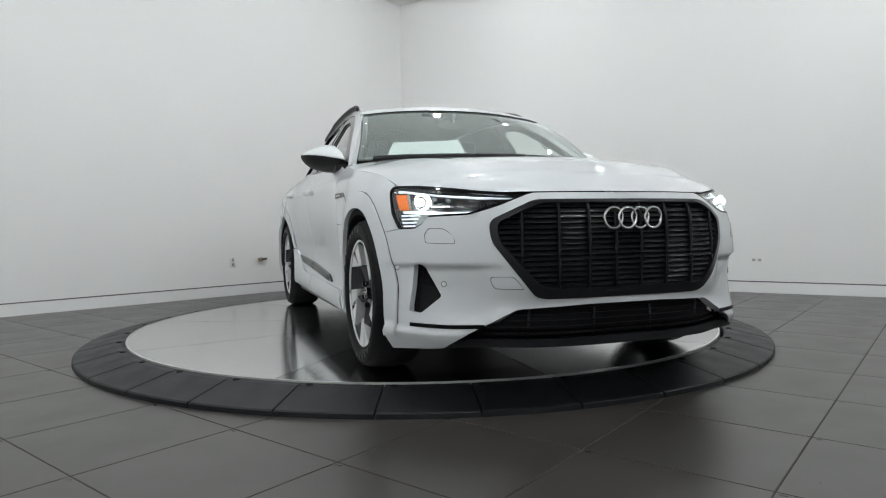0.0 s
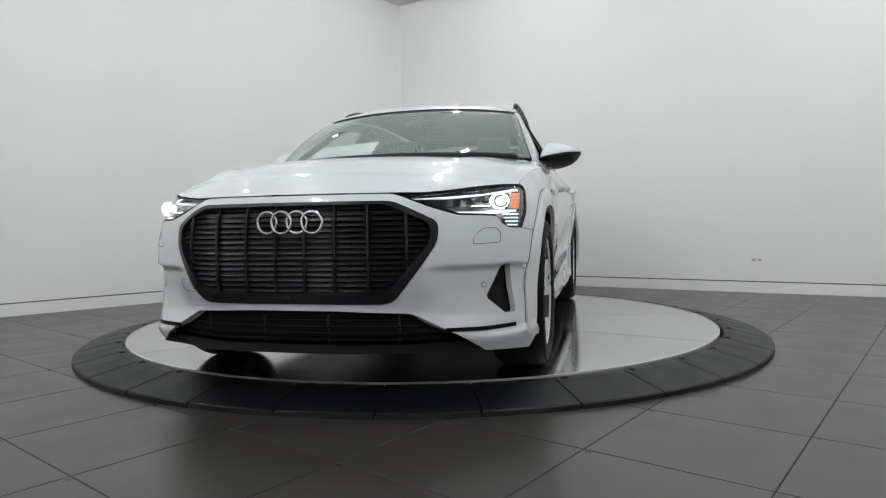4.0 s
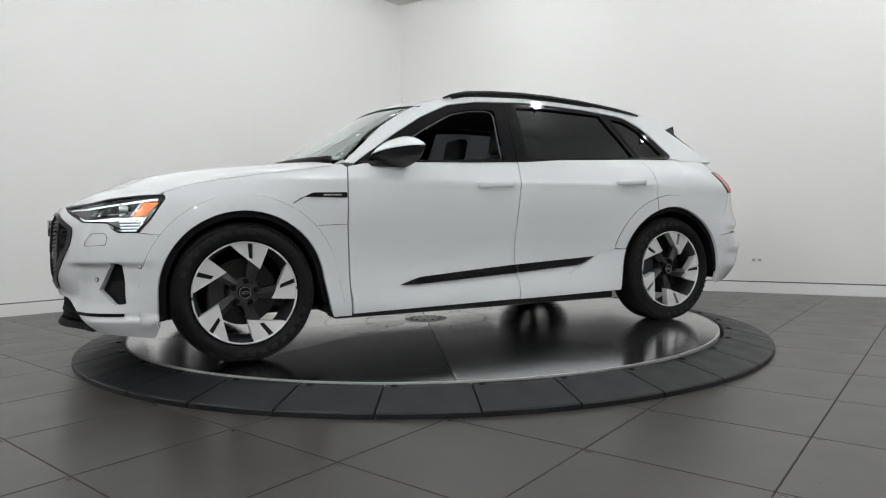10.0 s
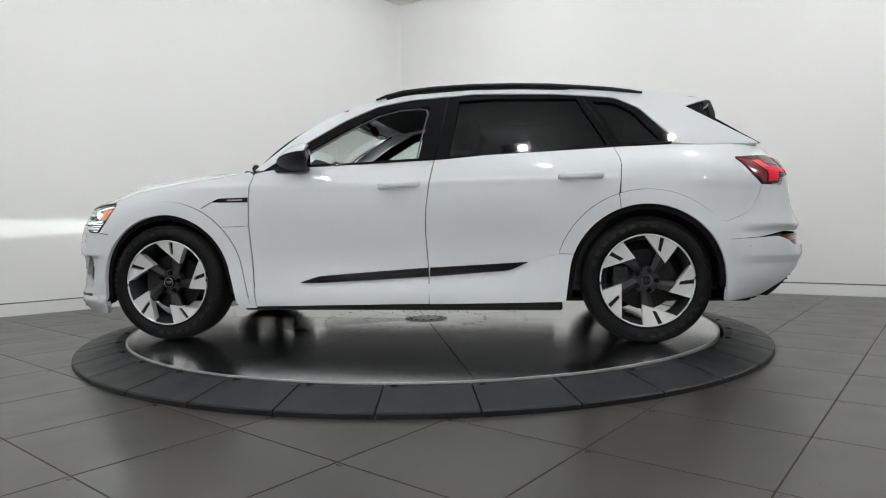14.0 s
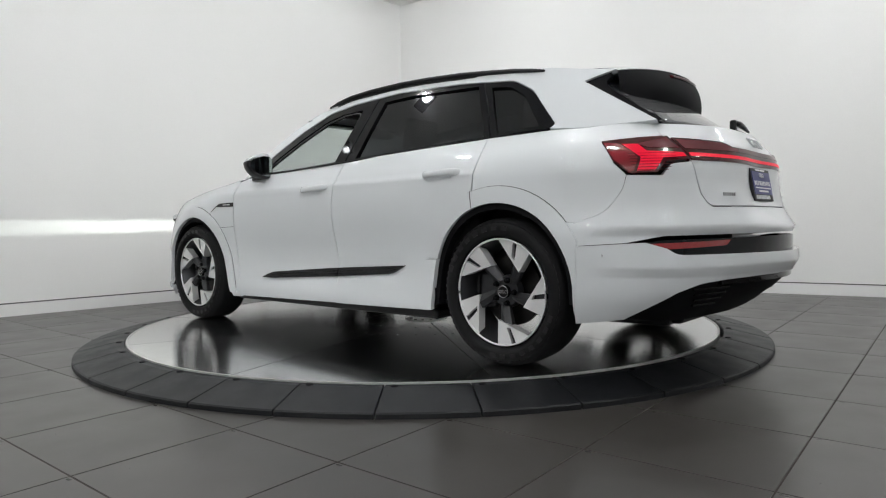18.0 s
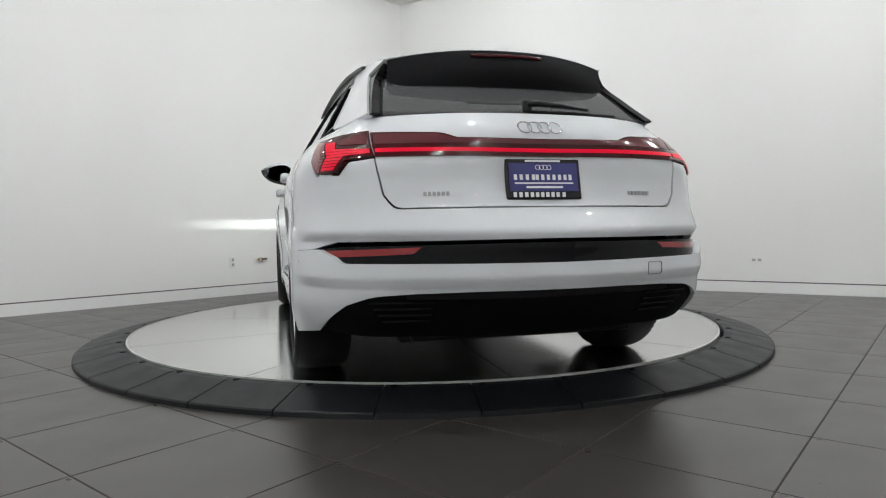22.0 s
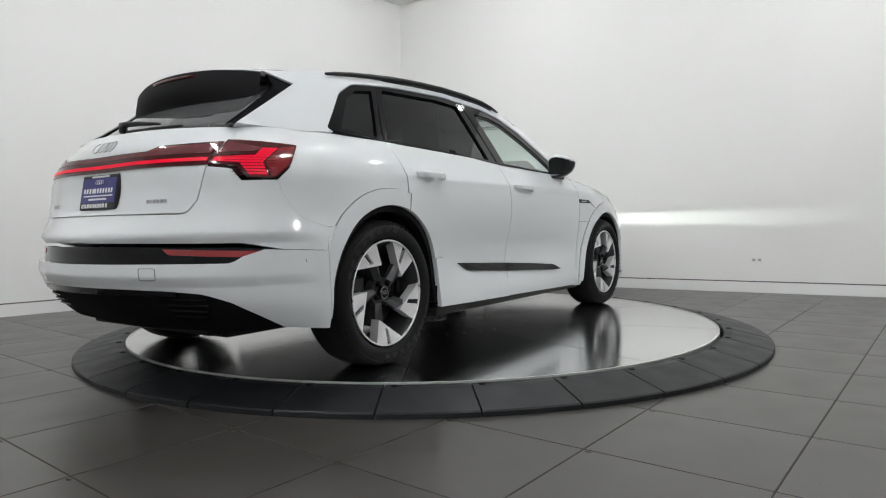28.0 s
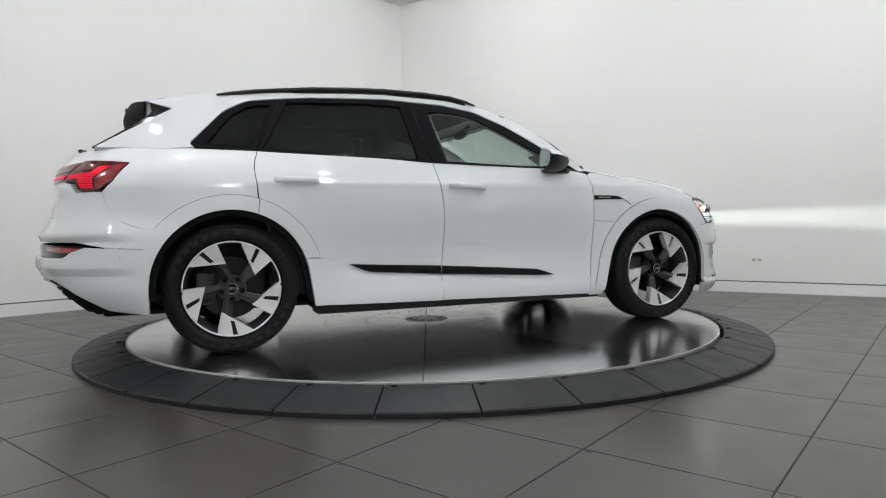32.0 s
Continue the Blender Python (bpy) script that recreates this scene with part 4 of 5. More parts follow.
            tube("fin", path, 0.0026, M_GLOSS, strip, seg=6)
    # rocker under the doors
    bm = box_bm(-0.99, 0.98, 0.80 * sgn - 0.09, 0.80 * sgn + 0.070, 0.186, 0.245, 0.014)
    part("rocker", bm, M_TRIM, car, "black plastic rocker panel")
    # rear quarter
    quarter = [("x", -1.323, 1.085), ("x", -1.331, 1.035), ("x", -1.323, 0.95)] + arc_pts(cx, cz, cr + 0.078, 74, 139, 12) + [("x", -1.895, 0.700), ("x", -2.02, 0.745, 0.05), ("x", -2.085, 0.84, 0.05), ("x", -2.10, 0.905), ("x", -2.045, 0.960), ("x", -1.982, 1.066, 0.01), ("x", -2.06, 1.075)] + \
        [("r", 0.672, 1.086), ("r", 0.640, 1.145), ("x", -2.05, 1.158), ("x", -1.80, 1.158), ("x", -1.65, 1.158), ("x", -1.45, 1.150), ("x", -1.300, 1.145)]
    sheet("quarter_panel", M_PAINT, car, skin(quarter), step=0.026, mirror=mir)
    fl = arc_pts(cx, cz, cr, 191, 20.6, 30) + arc_pts(cx, cz, cr + 0.081, 17.5, 151, 28)
    sheet("wheel_arch_trim", M_PAINT, car, skin(fl), lift=0.010, thick=0.034, step=0.03, mirror=mir)
    # the rear arch crease's shade, painted as a thin grey strip
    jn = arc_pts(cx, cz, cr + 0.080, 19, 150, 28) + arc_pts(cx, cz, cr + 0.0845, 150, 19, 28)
    sheet("trim_joint", M_CREASE, car, skin(jn), lift=0.0015, thick=0.002, step=0.03, mirror=mir, label="thin joint with painted crease shade round the wheel-arch trim")
    liner = arc_pts(cx, cz, cr + 0.01, -14, 186, 34) + arc_pts(cx, cz, cr - 0.03, 186, -14, 34)
    sheet("arch_liner", M_DARK, car, skin(liner), lift=-0.012, thick=0.05, step=0.03, mirror=mir, label="black plastic wheel-arch edge")
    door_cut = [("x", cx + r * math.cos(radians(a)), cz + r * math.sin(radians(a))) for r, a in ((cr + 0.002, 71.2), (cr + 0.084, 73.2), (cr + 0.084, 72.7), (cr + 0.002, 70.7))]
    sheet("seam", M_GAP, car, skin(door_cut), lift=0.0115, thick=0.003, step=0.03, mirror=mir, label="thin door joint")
    # inner wheel housings
    for wx, (cx, cz, cr) in ((1, ARCH_F), (-1, ARCH_R)):
        bm = bmesh.new()
        prof = [(cx + (cr + 0.006) * math.cos(radians(a)), cz + (cr + 0.006) * math.sin(radians(a))) for a in range(-10, 195, 10)]
        v0 = [bm.verts.new((x, 0.92 * sgn, z)) for x, z in prof]
        v1 = [bm.verts.new((x, 0.52 * sgn, z)) for x, z in prof]
        for i in range(len(prof) - 1):
            bm.faces.new((v0[i], v0[i + 1], v1[i + 1], v1[i]))
        bm.faces.new(v1)
        part("wheel_housing", bm, M_DARK, car, "black inner wheel housing")
    # tail lamp on the corner
    tl = skin([("x", -1.962, 1.062, 0.012), ("x", -2.10, 1.074), ("r", 0.660, 1.080), ("r", 0.657, 0.970), ("r", 0.76, 0.962), ("r", 0.800, 0.912, 0.01), ("x", -2.112, 0.911, 0.012), ("x", -2.040, 0.970)])
    tail = sheet("tail_lamp", M_REDDARK, car, tl, lift=0.004, thick=0.03, step=0.025, mirror=mir, label="wrap-around red tail lamp, lit")
    glow = skin([("x", -2.055, 1.042), ("x", -2.115, 1.040), ("r", 0.790, 1.006), ("r", 0.672, 0.998), ("r", 0.672, 0.981), ("r", 0.765, 0.975), ("r", 0.806, 0.921), ("x", -2.140, 0.921), ("x", -2.146, 0.978)])
    sheet("light_field", M_RED, tail, glow, lift=0.0062, thick=0.001, step=0.025, mirror=mir, label="glowing red chevron")
    lobe = skin([("x", -1.976, 1.054), ("x", -2.046, 1.044), ("x", -2.136, 0.978), ("x", -2.128, 0.920), ("x", -2.114, 0.918), ("x", -2.046, 0.972)])
    sheet("outer_lens", M_LOBE, tail, lobe, lift=0.0058, thick=0.001, step=0.025, mirror=mir, label="unlit red outer lens")
    for i in range(7):
        z = 0.924 + 0.0125 * i
        a, b = at_y(0.765 - 0.010 * i, z, True), at_x(-2.128 + 0.006 * i, z)
        if sgn < 0:
            a, b = 2 * TOTAL - a, 2 * TOTAL - b
        bar_on_skin("rib", M_REDDARK, tail, a, b, z - 0.0012, z + 0.0012, 0.002, 0.0076, 6)
    smoke = skin([("r", 0.790, 1.040), ("r", 0.672, 1.072), ("r", 0.672, 1.020), ("r", 0.770, 1.022)])
    sheet("smoked_lens", M_REDSMOKE, tail, smoke, lift=0.0058, thick=0.001, step=0.025, mirror=mir, label="smoked upper lens")

    # ---- cabin side
    cant = [(0.90, 1.060), (0.634, 1.290), (0.498, 1.375), (0.324, 1.463), (0.145, 1.508), (-0.072, 1.535), (-0.466, 1.552), (-0.95, 1.541), (-1.515, 1.513), (-1.70, 1.478), (-1.893, 1.448), (-1.745, 1.402), (-2.150, 1.158),
            (-1.80, 1.150), (-1.640, 1.165), (-1.665, 1.185, 0.02), (-1.470, 1.395, 0.03), (-1.33, 1.470, 0.04), (-1.10, 1.494), (-0.946, 1.508), (-0.464, 1.523), (-0.289, 1.512), (-0.072, 1.500), (0.144, 1.463), (0.355, 1.368), (0.559, 1.246), (0.845, 1.055)]
    sheet("side_frame", M_PAINT, car, cant, surf=house, lift=0.006, thick=0.03, mirror=mir)
    win_all = [(0.850, 1.045), (0.559, 1.243), (0.355, 1.365), (0.144, 1.460), (-0.072, 1.497), (-0.289, 1.509), (-0.464, 1.520), (-0.946, 1.505), (-1.10, 1.491), (-1.33, 1.467, 0.04), (-1.467, 1.392, 0.03), (-1.660, 1.185, 0.02), (-1.638, 1.168), (-1.30, 1.148), (-0.24, 1.096), (0.51, 1.072)]
    f_win = [(0.690, 1.085), (0.552, 1.180), (0.351, 1.300), (0.143, 1.408), (0.0, 1.444), (-0.195, 1.450, 0.03), (-0.140, 1.106), (0.326, 1.088)]
    r_win = [(-0.372, 1.478), (-0.60, 1.488), (-1.095, 1.472), (-1.262, 1.162), (-0.325, 1.114)]
    q_win = [(-1.192, 1.450), (-1.320, 1.436, 0.02), (-1.428, 1.371, 0.02), (-1.572, 1.190, 0.012), (-1.335, 1.168)]
    sheet("window_frame", M_GLOSS, car, win_all, surf=house, holes=[f_win, r_win, q_win], lift=0.001, thick=0.03, step=0.03, mirror=mir, label="gloss black window surround")
    # belt line strip
    path = [(x, (house([x], [z])[0][1] + 0.004) * sgn, z) for x, z in ((0.84, 1.050), (0.51, 1.074), (0.10, 1.087), (-0.24, 1.097), (-0.8, 1.122), (-1.30, 1.149), (-1.63, 1.170))]
    tube("belt_strip", path, 0.006, M_GLOSS, car, seg=6)
    if sgn < 0:                                                # the driver's window is wound down
        sheet("front_window", M_SIDE, car, f_win, surf=house, lift=-0.012, thick=0.004, solid=True, step=0.06, mirror=mir, label="clear front side window").visible_shadow = False
    sheet("rear_window", M_TINT, car, r_win, surf=house, lift=-0.012, thick=0.004, solid=True, step=0.06, mirror=mir, label="dark privacy glass window")
    sheet("quarter_window", M_TINT, car, q_win, surf=house, lift=-0.012, thick=0.004, solid=True, step=0.06, mirror=mir, label="dark privacy glass quarter window")
    path = [(x, (house([x], [z])[0][1] + 0.001) * sgn, z) for x, z in ((-1.128, 1.486), (-1.222, 1.32), (-1.302, 1.150))]
    tube("door_joint", path, 0.004, M_DARK, car, seg=6)
    path = [(x, (house([x], [z])[0][1] + 0.001) * sgn, z) for x, z in ((-0.300, 1.508), (-0.27, 1.30), (-0.238, 1.100))]
    tube("door_joint", path, 0.004, M_DARK, car, seg=6)
    # grey weather seal round the front window
    path = [(x, (house([x], [z])[0][1] - 0.012) * sgn, z) for x, z in ((0.640, 1.110), (0.545, 1.172), (0.346, 1.290), (0.140, 1.396), (0.0, 1.431), (-0.12, 1.438), (-0.165, 1.428), (-0.176, 1.400), (-0.150, 1.250), (-0.130, 1.112))]
    tube("window_seal", path, 0.0048, M_SEAL, car, "grey rubber window seal", seg=6)
    # roof rail
    rail = []
    for x, z in ((0.165, 1.502), (0.10, 1.526), (-0.01, 1.551), (-0.20, 1.567), (-0.463, 1.575), (-0.70, 1.570), (-0.941, 1.558), (-1.15, 1.540), (-1.303, 1.524), (-1.43, 1.506), (-1.50, 1.494)):
        rail.append((x, (float(house([x], [z - 0.035])[0][1]) - (0.004 if x > -1.0 else 0.014)) * sgn, z + 0.007))
    tube("roof_rail", rail, [0.008, 0.014, 0.017] + [0.018] * 5 + [0.017, 0.014, 0.008], M_TRIM, car, "satin black roof rail", seg=10, flat=0.75)
    tube("rail_foot", [(x, y * 0.985, z - 0.022) for x, y, z in rail[1:-1]], 0.012, M_TRIM, car, seg=6, flat=1.2)

    # door mirror: a wedge with a flat back, white above, black below
    wide = ((0.838, 0.720, 0.560, 1.100, 1.150, 1.060), (0.856, 0.745, 0.540, 1.104, 1.196, 1.044), (0.885, 0.743, 0.530, 1.110, 1.213, 1.040), (0.930, 0.722, 0.524, 1.119, 1.214, 1.042),
            (0.975, 0.685, 0.517, 1.130, 1.204, 1.052), (1.015, 0.640, 0.510, 1.138, 1.189, 1.068), (1.048, 0.590, 0.505, 1.144, 1.173, 1.092), (1.068, 0.545, 0.501, 1.147, 1.160, 1.118), (1.075, 0.518, 0.499, 1.147, 1.152, 1.136))
    cuts = [0.0, 0.02, 0.08, 0.18, 0.32, 0.48, 0.64, 0.78, 0.90, 0.97, 1.0]

    def mirror_ring(row, white):
        y, xf, xr, zm, zt, zb = row
        over, under = [], []
        for s_ in cuts:
            x = xr + (xf - xr) * s_
            border = zm + 0.030 * (1 - s_ ** 4) * min(1, (zt - zm) / 0.09)
            lid = max(border, zm + (zt - zm) * (1 - s_ ** 2.0) ** 0.8 - 0.016 * (1 - min(1, s_ / 0.08)) ** 2 * (zt - zm) / 0.10)
            over.append((x, y * sgn, lid if white else max(border - 0.003, lid - 0.004)))
            under.append((x, y * sgn, border if white else zm - (zm - zb) * (1 - s_ ** 3) ** 0.6 + 0.010 * (1 - min(1, s_ / 0.08)) ** 2))
        return over + under[::-1]
    for white in (False, True):
        bm = bmesh.new()
        rows_ = [[bm.verts.new(p) for p in mirror_ring(r, white)] for r in wide]
        for r0, r1 in zip(rows_, rows_[1:]):
            k = len(r0)
            for j in range(k):
                bm.faces.new((r0[j], r1[j], r1[(j + 1) % k], r0[(j + 1) % k]))
        bm.faces.new(rows_[0])
        bm.faces.new(rows_[-1][::-1])
        bmesh.ops.remove_doubles(bm, verts=bm.verts, dist=1e-5)
        bmesh.ops.recalc_face_normals(bm, faces=bm.faces)
        if white:
            part("mirror_cap", bm, M_PAINT, head, "white upper mirror cap", smooth=True)
        else:
            head = part("mirror_housing", bm, M_TRIM, car, "black door mirror body", smooth=True)
    part("mirror_stalk", prism_bm([(0.845, 0.815 * sgn), (0.62, 0.815 * sgn), (0.60, 0.90 * sgn), (0.72, 0.90 * sgn)], 1.040, 1.072), M_TRIM, head)
    gm = bmesh.new()
    pairs = [(gm.verts.new((xr - 0.004, y * sgn, zb + 0.016)), gm.verts.new((xr - 0.004, y * sgn, zt - 0.022))) for y, xf, xr, zm, zt, zb in wide[1:-2]]
    for (a, b), (c, d) in zip(pairs, pairs[1:]):
        gm.faces.new((a, b, d, c))
    part("mirror_glass", gm, M_MIRROR, head, "mirror glass")
    # corner trim at the foot of the windscreen pillar
    sheet("mirror_sail", M_GLOSS, car, [(0.835, 1.058), (0.70, 1.150), (0.66, 1.085)], surf=house, lift=0.004, thick=0.02, step=0.04, mirror=mir, label="gloss black mirror triangle")
    # parking sensors
    for k, v, z in (("x", 1.954, 0.521), ("f", 0.737, 0.457), ("x", -2.020, 0.556)):
        s = at_x(v, z) if k == "x" else at_y(v, z)
        p, q1 = Vector(wrap([s], [z])[0]), Vector(wrap([s + 0.01], [z])[0])
        d = Vector((p.x - np.clip(p.x, REAR, FRONT), p.y, 0)).normalized()
        bm = bmesh.new()
        bmesh.ops.create_cone(bm, cap_ends=True, segments=20, radius1=0.0125, radius2=0.0125, depth=0.004)
        m = d.to_track_quat("Z", "Y").to_matrix().to_4x4()
        bmesh.ops.transform(bm, verts=bm.verts, matrix=flip @ Matrix.Translation(p + d * (0.001 if v > 0 else 0.0125)) @ m)
        sensor = part("parking_sensor", bm, M_GAP, car, "small round parking sensor")
        bm = bmesh.new()
        bmesh.ops.create_cone(bm, cap_ends=True, segments=20, radius1=0.010, radius2=0.009, depth=0.005)
        bmesh.ops.transform(bm, verts=bm.verts, matrix=flip @ Matrix.Translation(p + d * (0.002 if v > 0 else 0.0135)) @ m)
        part("face", bm, M_PAINT, sensor)
    # washer cover outline and tow cover
    wc = skin([("f", 0.705, 0.622, 0.01), ("f", 0.707, 0.650, 0.02), ("f", 0.737, 0.686, 0.02), ("f", 0.787, 0.688, 0.01), ("f", 0.801, 0.665, 0.01), ("f", 0.801, 0.626, 0.01)])
    wi = [(q_s + (0.0022 if q_s < at_y(0.760, 0.66) else -0.0022), q_z + (0.0022 if q_z < 0.655 else -0.0022), *r) for q_s, q_z, *r in wc]
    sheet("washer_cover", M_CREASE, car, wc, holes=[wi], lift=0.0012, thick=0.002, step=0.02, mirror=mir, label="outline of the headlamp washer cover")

# ---- bonnet
TOPX = np.array([0.90, 1.00, 1.15, 1.35, 1.55, 1.72, 1.87])
TOPZ = np.array([1.053, 1.037, 1.014, 0.987, 0.959, 0.927, 0.878])


@functools.lru_cache(None)
def bonnet_rim(u):
    rim_s = 0.80
    if u < rim_s:
        x = 0.955 + (1.868 - 0.955) * u / rim_s
        z = float(np.interp(x, TOPX, TOPZ))
        p = wrap([at_x(x, z)], [z])[0]
        return p[0], p[1] + 0.003, z - 0.001
    f = (u - rim_s) / (1 - rim_s)
    y = 0.845 + (0.45 - 0.845) * f
    z = float(np.interp(y, [0.45, 0.50, 0.60, 0.70, 0.80, 0.86], [0.832, 0.832, 0.842, 0.858, 0.874, 0.878]))
    p = wrap([at_y(y, z)], [z])[0]
    return p[0] - 0.002, y, z


NOSE_X = wrap([0.0], [0.832])[0][0] - 0.004


def bonnet(u, v):
    """u from the windscreen (0) to the nose (1); v across, right to left."""
    w = 2 * v - 1
    a = abs(w)
    ex, ey, ez = bonnet_rim(u)
    nose_x = NOSE_X
    cxx = 1.13 + (nose_x - 1.13) * u ** 0.85
    rise = 0.050 * (1 - u) ** 0.5 + 0.037 * math.sin(math.pi * u ** 1.6) ** 0.9
    k = 1 - (1 - a ** 2.6) ** 0.72
    x = cxx + (ex - cxx) * a ** 2.2
    y = ey * a
    z = (ez + rise) * (1 - k) + ez * k
    z += 0.010 * math.exp(-((a - 0.70) / 0.09) ** 2) * min(1, 3 * (1 - u)) * min(1, 4 * u + 0.3)
    return Vector((x, math.copysign(y, w), z))


loft("bonnet", bonnet, 40, 56, M_PAINT, car, "white bonnet with two raised creases")


# ---- windscreen, roof, rear screen
def screen(u, v):
    w = 2 * v - 1
    a = abs(w)
    y = (0.804 + (0.640 - 0.804) * u) * w
    ez = 1.085 + (1.472 - 1.085) * u
    ex = 0.885 + (0.285 - 0.885) * u + 0.075 * math.sin(math.pi * u)
    bow = 0.23 + (0.13 - 0.23) * u - 0.05 * math.sin(math.pi * u)
    return Vector((ex + bow * (1 - a ** 2), y, ez + (0.01 + 0.024 * u) * (1 - a ** 2.4) + 0.006 * math.sin(math.pi * u)))


def pane(u, v):
    return screen(0.905 * u, v)


def header(u, v):
    return screen(0.905 + 0.097 * u, v) + Vector((0.001, 0, 0.0015))


loft("roof_header", header, 3, 28, M_PAINT, car, "white front edge of the roof")
ws = loft("windscreen", pane, 16, 28, M_WS, car, "clear windscreen with a paper slip behind it", thick=0.005)
ws.visible_shadow = False
band = [screen(0.02, 0.05 + 0.90 * j / 24) + Vector((0.004, 0, 0.004)) for j in range(25)]
tube("cowl", [p + Vector((0.02, 0, -0.012)) for p in band], 0.024, M_TRIM, car, "black plastic cowl below the windscreen", seg=6)
for v in (0.0, 1.0):
    tube("screen_edge", [screen(0.93 * i / 14, v) + Vector((-0.004, 0.004 if v < 0.5 else -0.004, -0.004)) for i in range(15)], 0.007, M_GLOSS, car, seg=6)
tube("screen_edge", [screen(0.902, j / 20) + Vector((0.001, 0, 0.001)) for j in range(21)], 0.005, M_GLOSS, car, seg=6)
ROOF_X = np.array([-1.78, -1.515, -0.95, -0.466, -0.072, 0.145, 0.30])
ROOF_Z = np.array([1.448, 1.503, 1.531, 1.543, 1.526, 1.503, 1.468])


def roof(u, v):
    w = 2 * v - 1
    a = abs(w)
    x = 0.290 - (0.290 + 1.70) * u
    ez = float(spline(ROOF_X, ROOF_Z, np.array([x]))[0])
    ey = house([x], [ez])[0][1] + 0.006
    x += 0.13 * (1 - a ** 2) * (1 - u) ** 3
    return Vector((x, ey * w, ez + (0.034 + 0.004 * u) * (1 - a ** 2.6)))


loft("roof", roof, 30, 26, M_PAINT, car, "white roof skin")


def spoiler_top(u, v):
    w = 2 * v - 1
    a = abs(w)
    p = roof(1.0, v)
    tip = Vector((-2.005 + 0.113 * a ** 2, 0.524 * w, 1.483 - 0.036 * a ** 2.5))
    q = p.lerp(tip, u)
    q.z += 0.012 * math.sin(math.pi * u)
    return q


spoiler = loft("roof_spoiler", spoiler_top, 8, 26, M_PAINT, car, "white roof spoiler with gloss black underside")


def spoiler_under(u, v):
    w = 2 * v - 1
    a = abs(w)
    tip = spoiler_top(1.0, v) + Vector((-0.004, 0, -0.004))
    root = Vector((-1.930 - 0.088 * (1 - a ** 2) + 0.02 * a ** 8, 0.530 * w, 1.309 - 0.006 * (1 - a ** 2) + 0.034 * a ** 8))
    q = tip.lerp(root, u)
    q.x -= 0.030 * math.sin(math.pi * u) * (1 - a ** 2)
    return q


loft("underside", spoiler_under, 8, 26, M_DARK, spoiler, "gloss black spoiler underside")
for sgn in (1, -1):
    outline = ((-1.735, 1.404), (-1.868, 1.440), (-1.864, 1.412), (-1.858, 1.384), (-1.876, 1.360), (-1.911, 1.332), (-1.977, 1.287), (-2.051, 1.235), (-2.168, 1.160), (-2.150, 1.154), (-1.95, 1.272), (-1.80, 1.358))
    blade = [(x, float(house([x], [z])[0][1]) - 0.005, z) for x, z in outline]
    bm = bmesh.new()
    v0 = [bm.verts.new((x, y * sgn, z)) for x, y, z in blade]
    v1 = [bm.verts.new((x, (y - 0.035) * sgn, z)) for x, y, z in blade]
    bm.faces.new(v0)
    bm.faces.new(v1[::-1])
    for i in range(len(blade)):
        bm.faces.new((v0[i], v0[(i + 1) % len(blade)], v1[(i + 1) % len(blade)], v1[i]))
    bmesh.ops.recalc_face_normals(bm, faces=bm.faces)
    part("side_blade", bm, M_GLOSS, spoiler, "gloss black side blade")
lb = [spoiler_under(0.14, 0.34 + 0.32 * j / 12) + Vector((-0.002, 0, 0)) for j in range(13)]
tube("brake_light", lb, 0.009, M_REDDARK, spoiler, "dark red high brake light", seg=6)


def rear_screen(u, v):
    w = 2 * v - 1
    a = abs(w)
    y = (0.628 + (0.545 - 0.628) * u) * w
    ex, ez = -2.145 + (-1.80 + 2.145) * u, 1.150 + (1.400 - 1.150) * u
    return Vector((ex - 0.095 * (1 - a ** 2), y, ez + 0.006 * (1 - a ** 2)))


loft("rear_screen", rear_screen, 10, 24, M_REARGLASS, car, "dark tinted rear screen", thick=0.004)
arm = [Vector((-2.285, 0.015, 1.192)), Vector((-2.286, -0.03, 1.198)), Vector((-2.280, -0.13, 1.193)), Vector((-2.266, -0.27, 1.180))]
wip = tube("rear_wiper", arm, [0.018, 0.020, 0.016, 0.008], M_TRIM, car, "black rear wiper", seg=8, flat=0.7)
tube("blade", [Vector((-2.270, 0.02, 1.166)), Vector((-2.266, -0.20, 1.164)), Vector((-2.246, -0.41, 1.160))], 0.007, M_TRIM, wip, seg=6)
part("pivot", box_bm(-2.294, -2.262, -0.005, 0.030, 1.160, 1.212, 0.008), M_TRIM, wip)

# ---- tailgate and rear bumper
gate = [("r", 0.0, 0.770), ("r", 0.592, 0.768, 0.03), ("r", 0.630, 0.82), ("r", 0.655, 0.97), ("r", 0.668, 1.09), ("r", 0.640, 1.146), ("r", 0.0, 1.150)]
tailgate = sheet("tailgate", M_PAINT, car, both(gate, True), label="white tailgate")
lb_out = [("r", 0.0, 1.036), ("r", 0.345, 1.038), ("r", 0.40, 1.058, 0.03), ("r", 0.657, 1.070), ("r", 0.654, 0.966), ("r", 0.0, 0.966)]
bar = sheet("light_strip", M_REDDARK, tailgate, both(lb_out, True), lift=0.006, thick=0.02, step=0.03, label="full-width dark red light strip, lit")
sheet("glow_line", M_RED, bar, both([("r", 0.0, 0.999), ("r", 0.652, 0.997), ("r", 0.652, 0.982), ("r", 0.0, 0.984)], True), lift=0.0085, thick=0.001, step=0.03, label="glowing red line")
sheet("smoked_lens", M_REDSMOKE, bar, both([("r", 0.0, 1.032), ("r", 0.35, 1.034), ("r", 0.41, 1.053, 0.03), ("r", 0.650, 1.060), ("r", 0.650, 1.016), ("r", 0.0, 1.016)], True), lift=0.0075, thick=0.001, step=0.03, label="smoked upper lens")
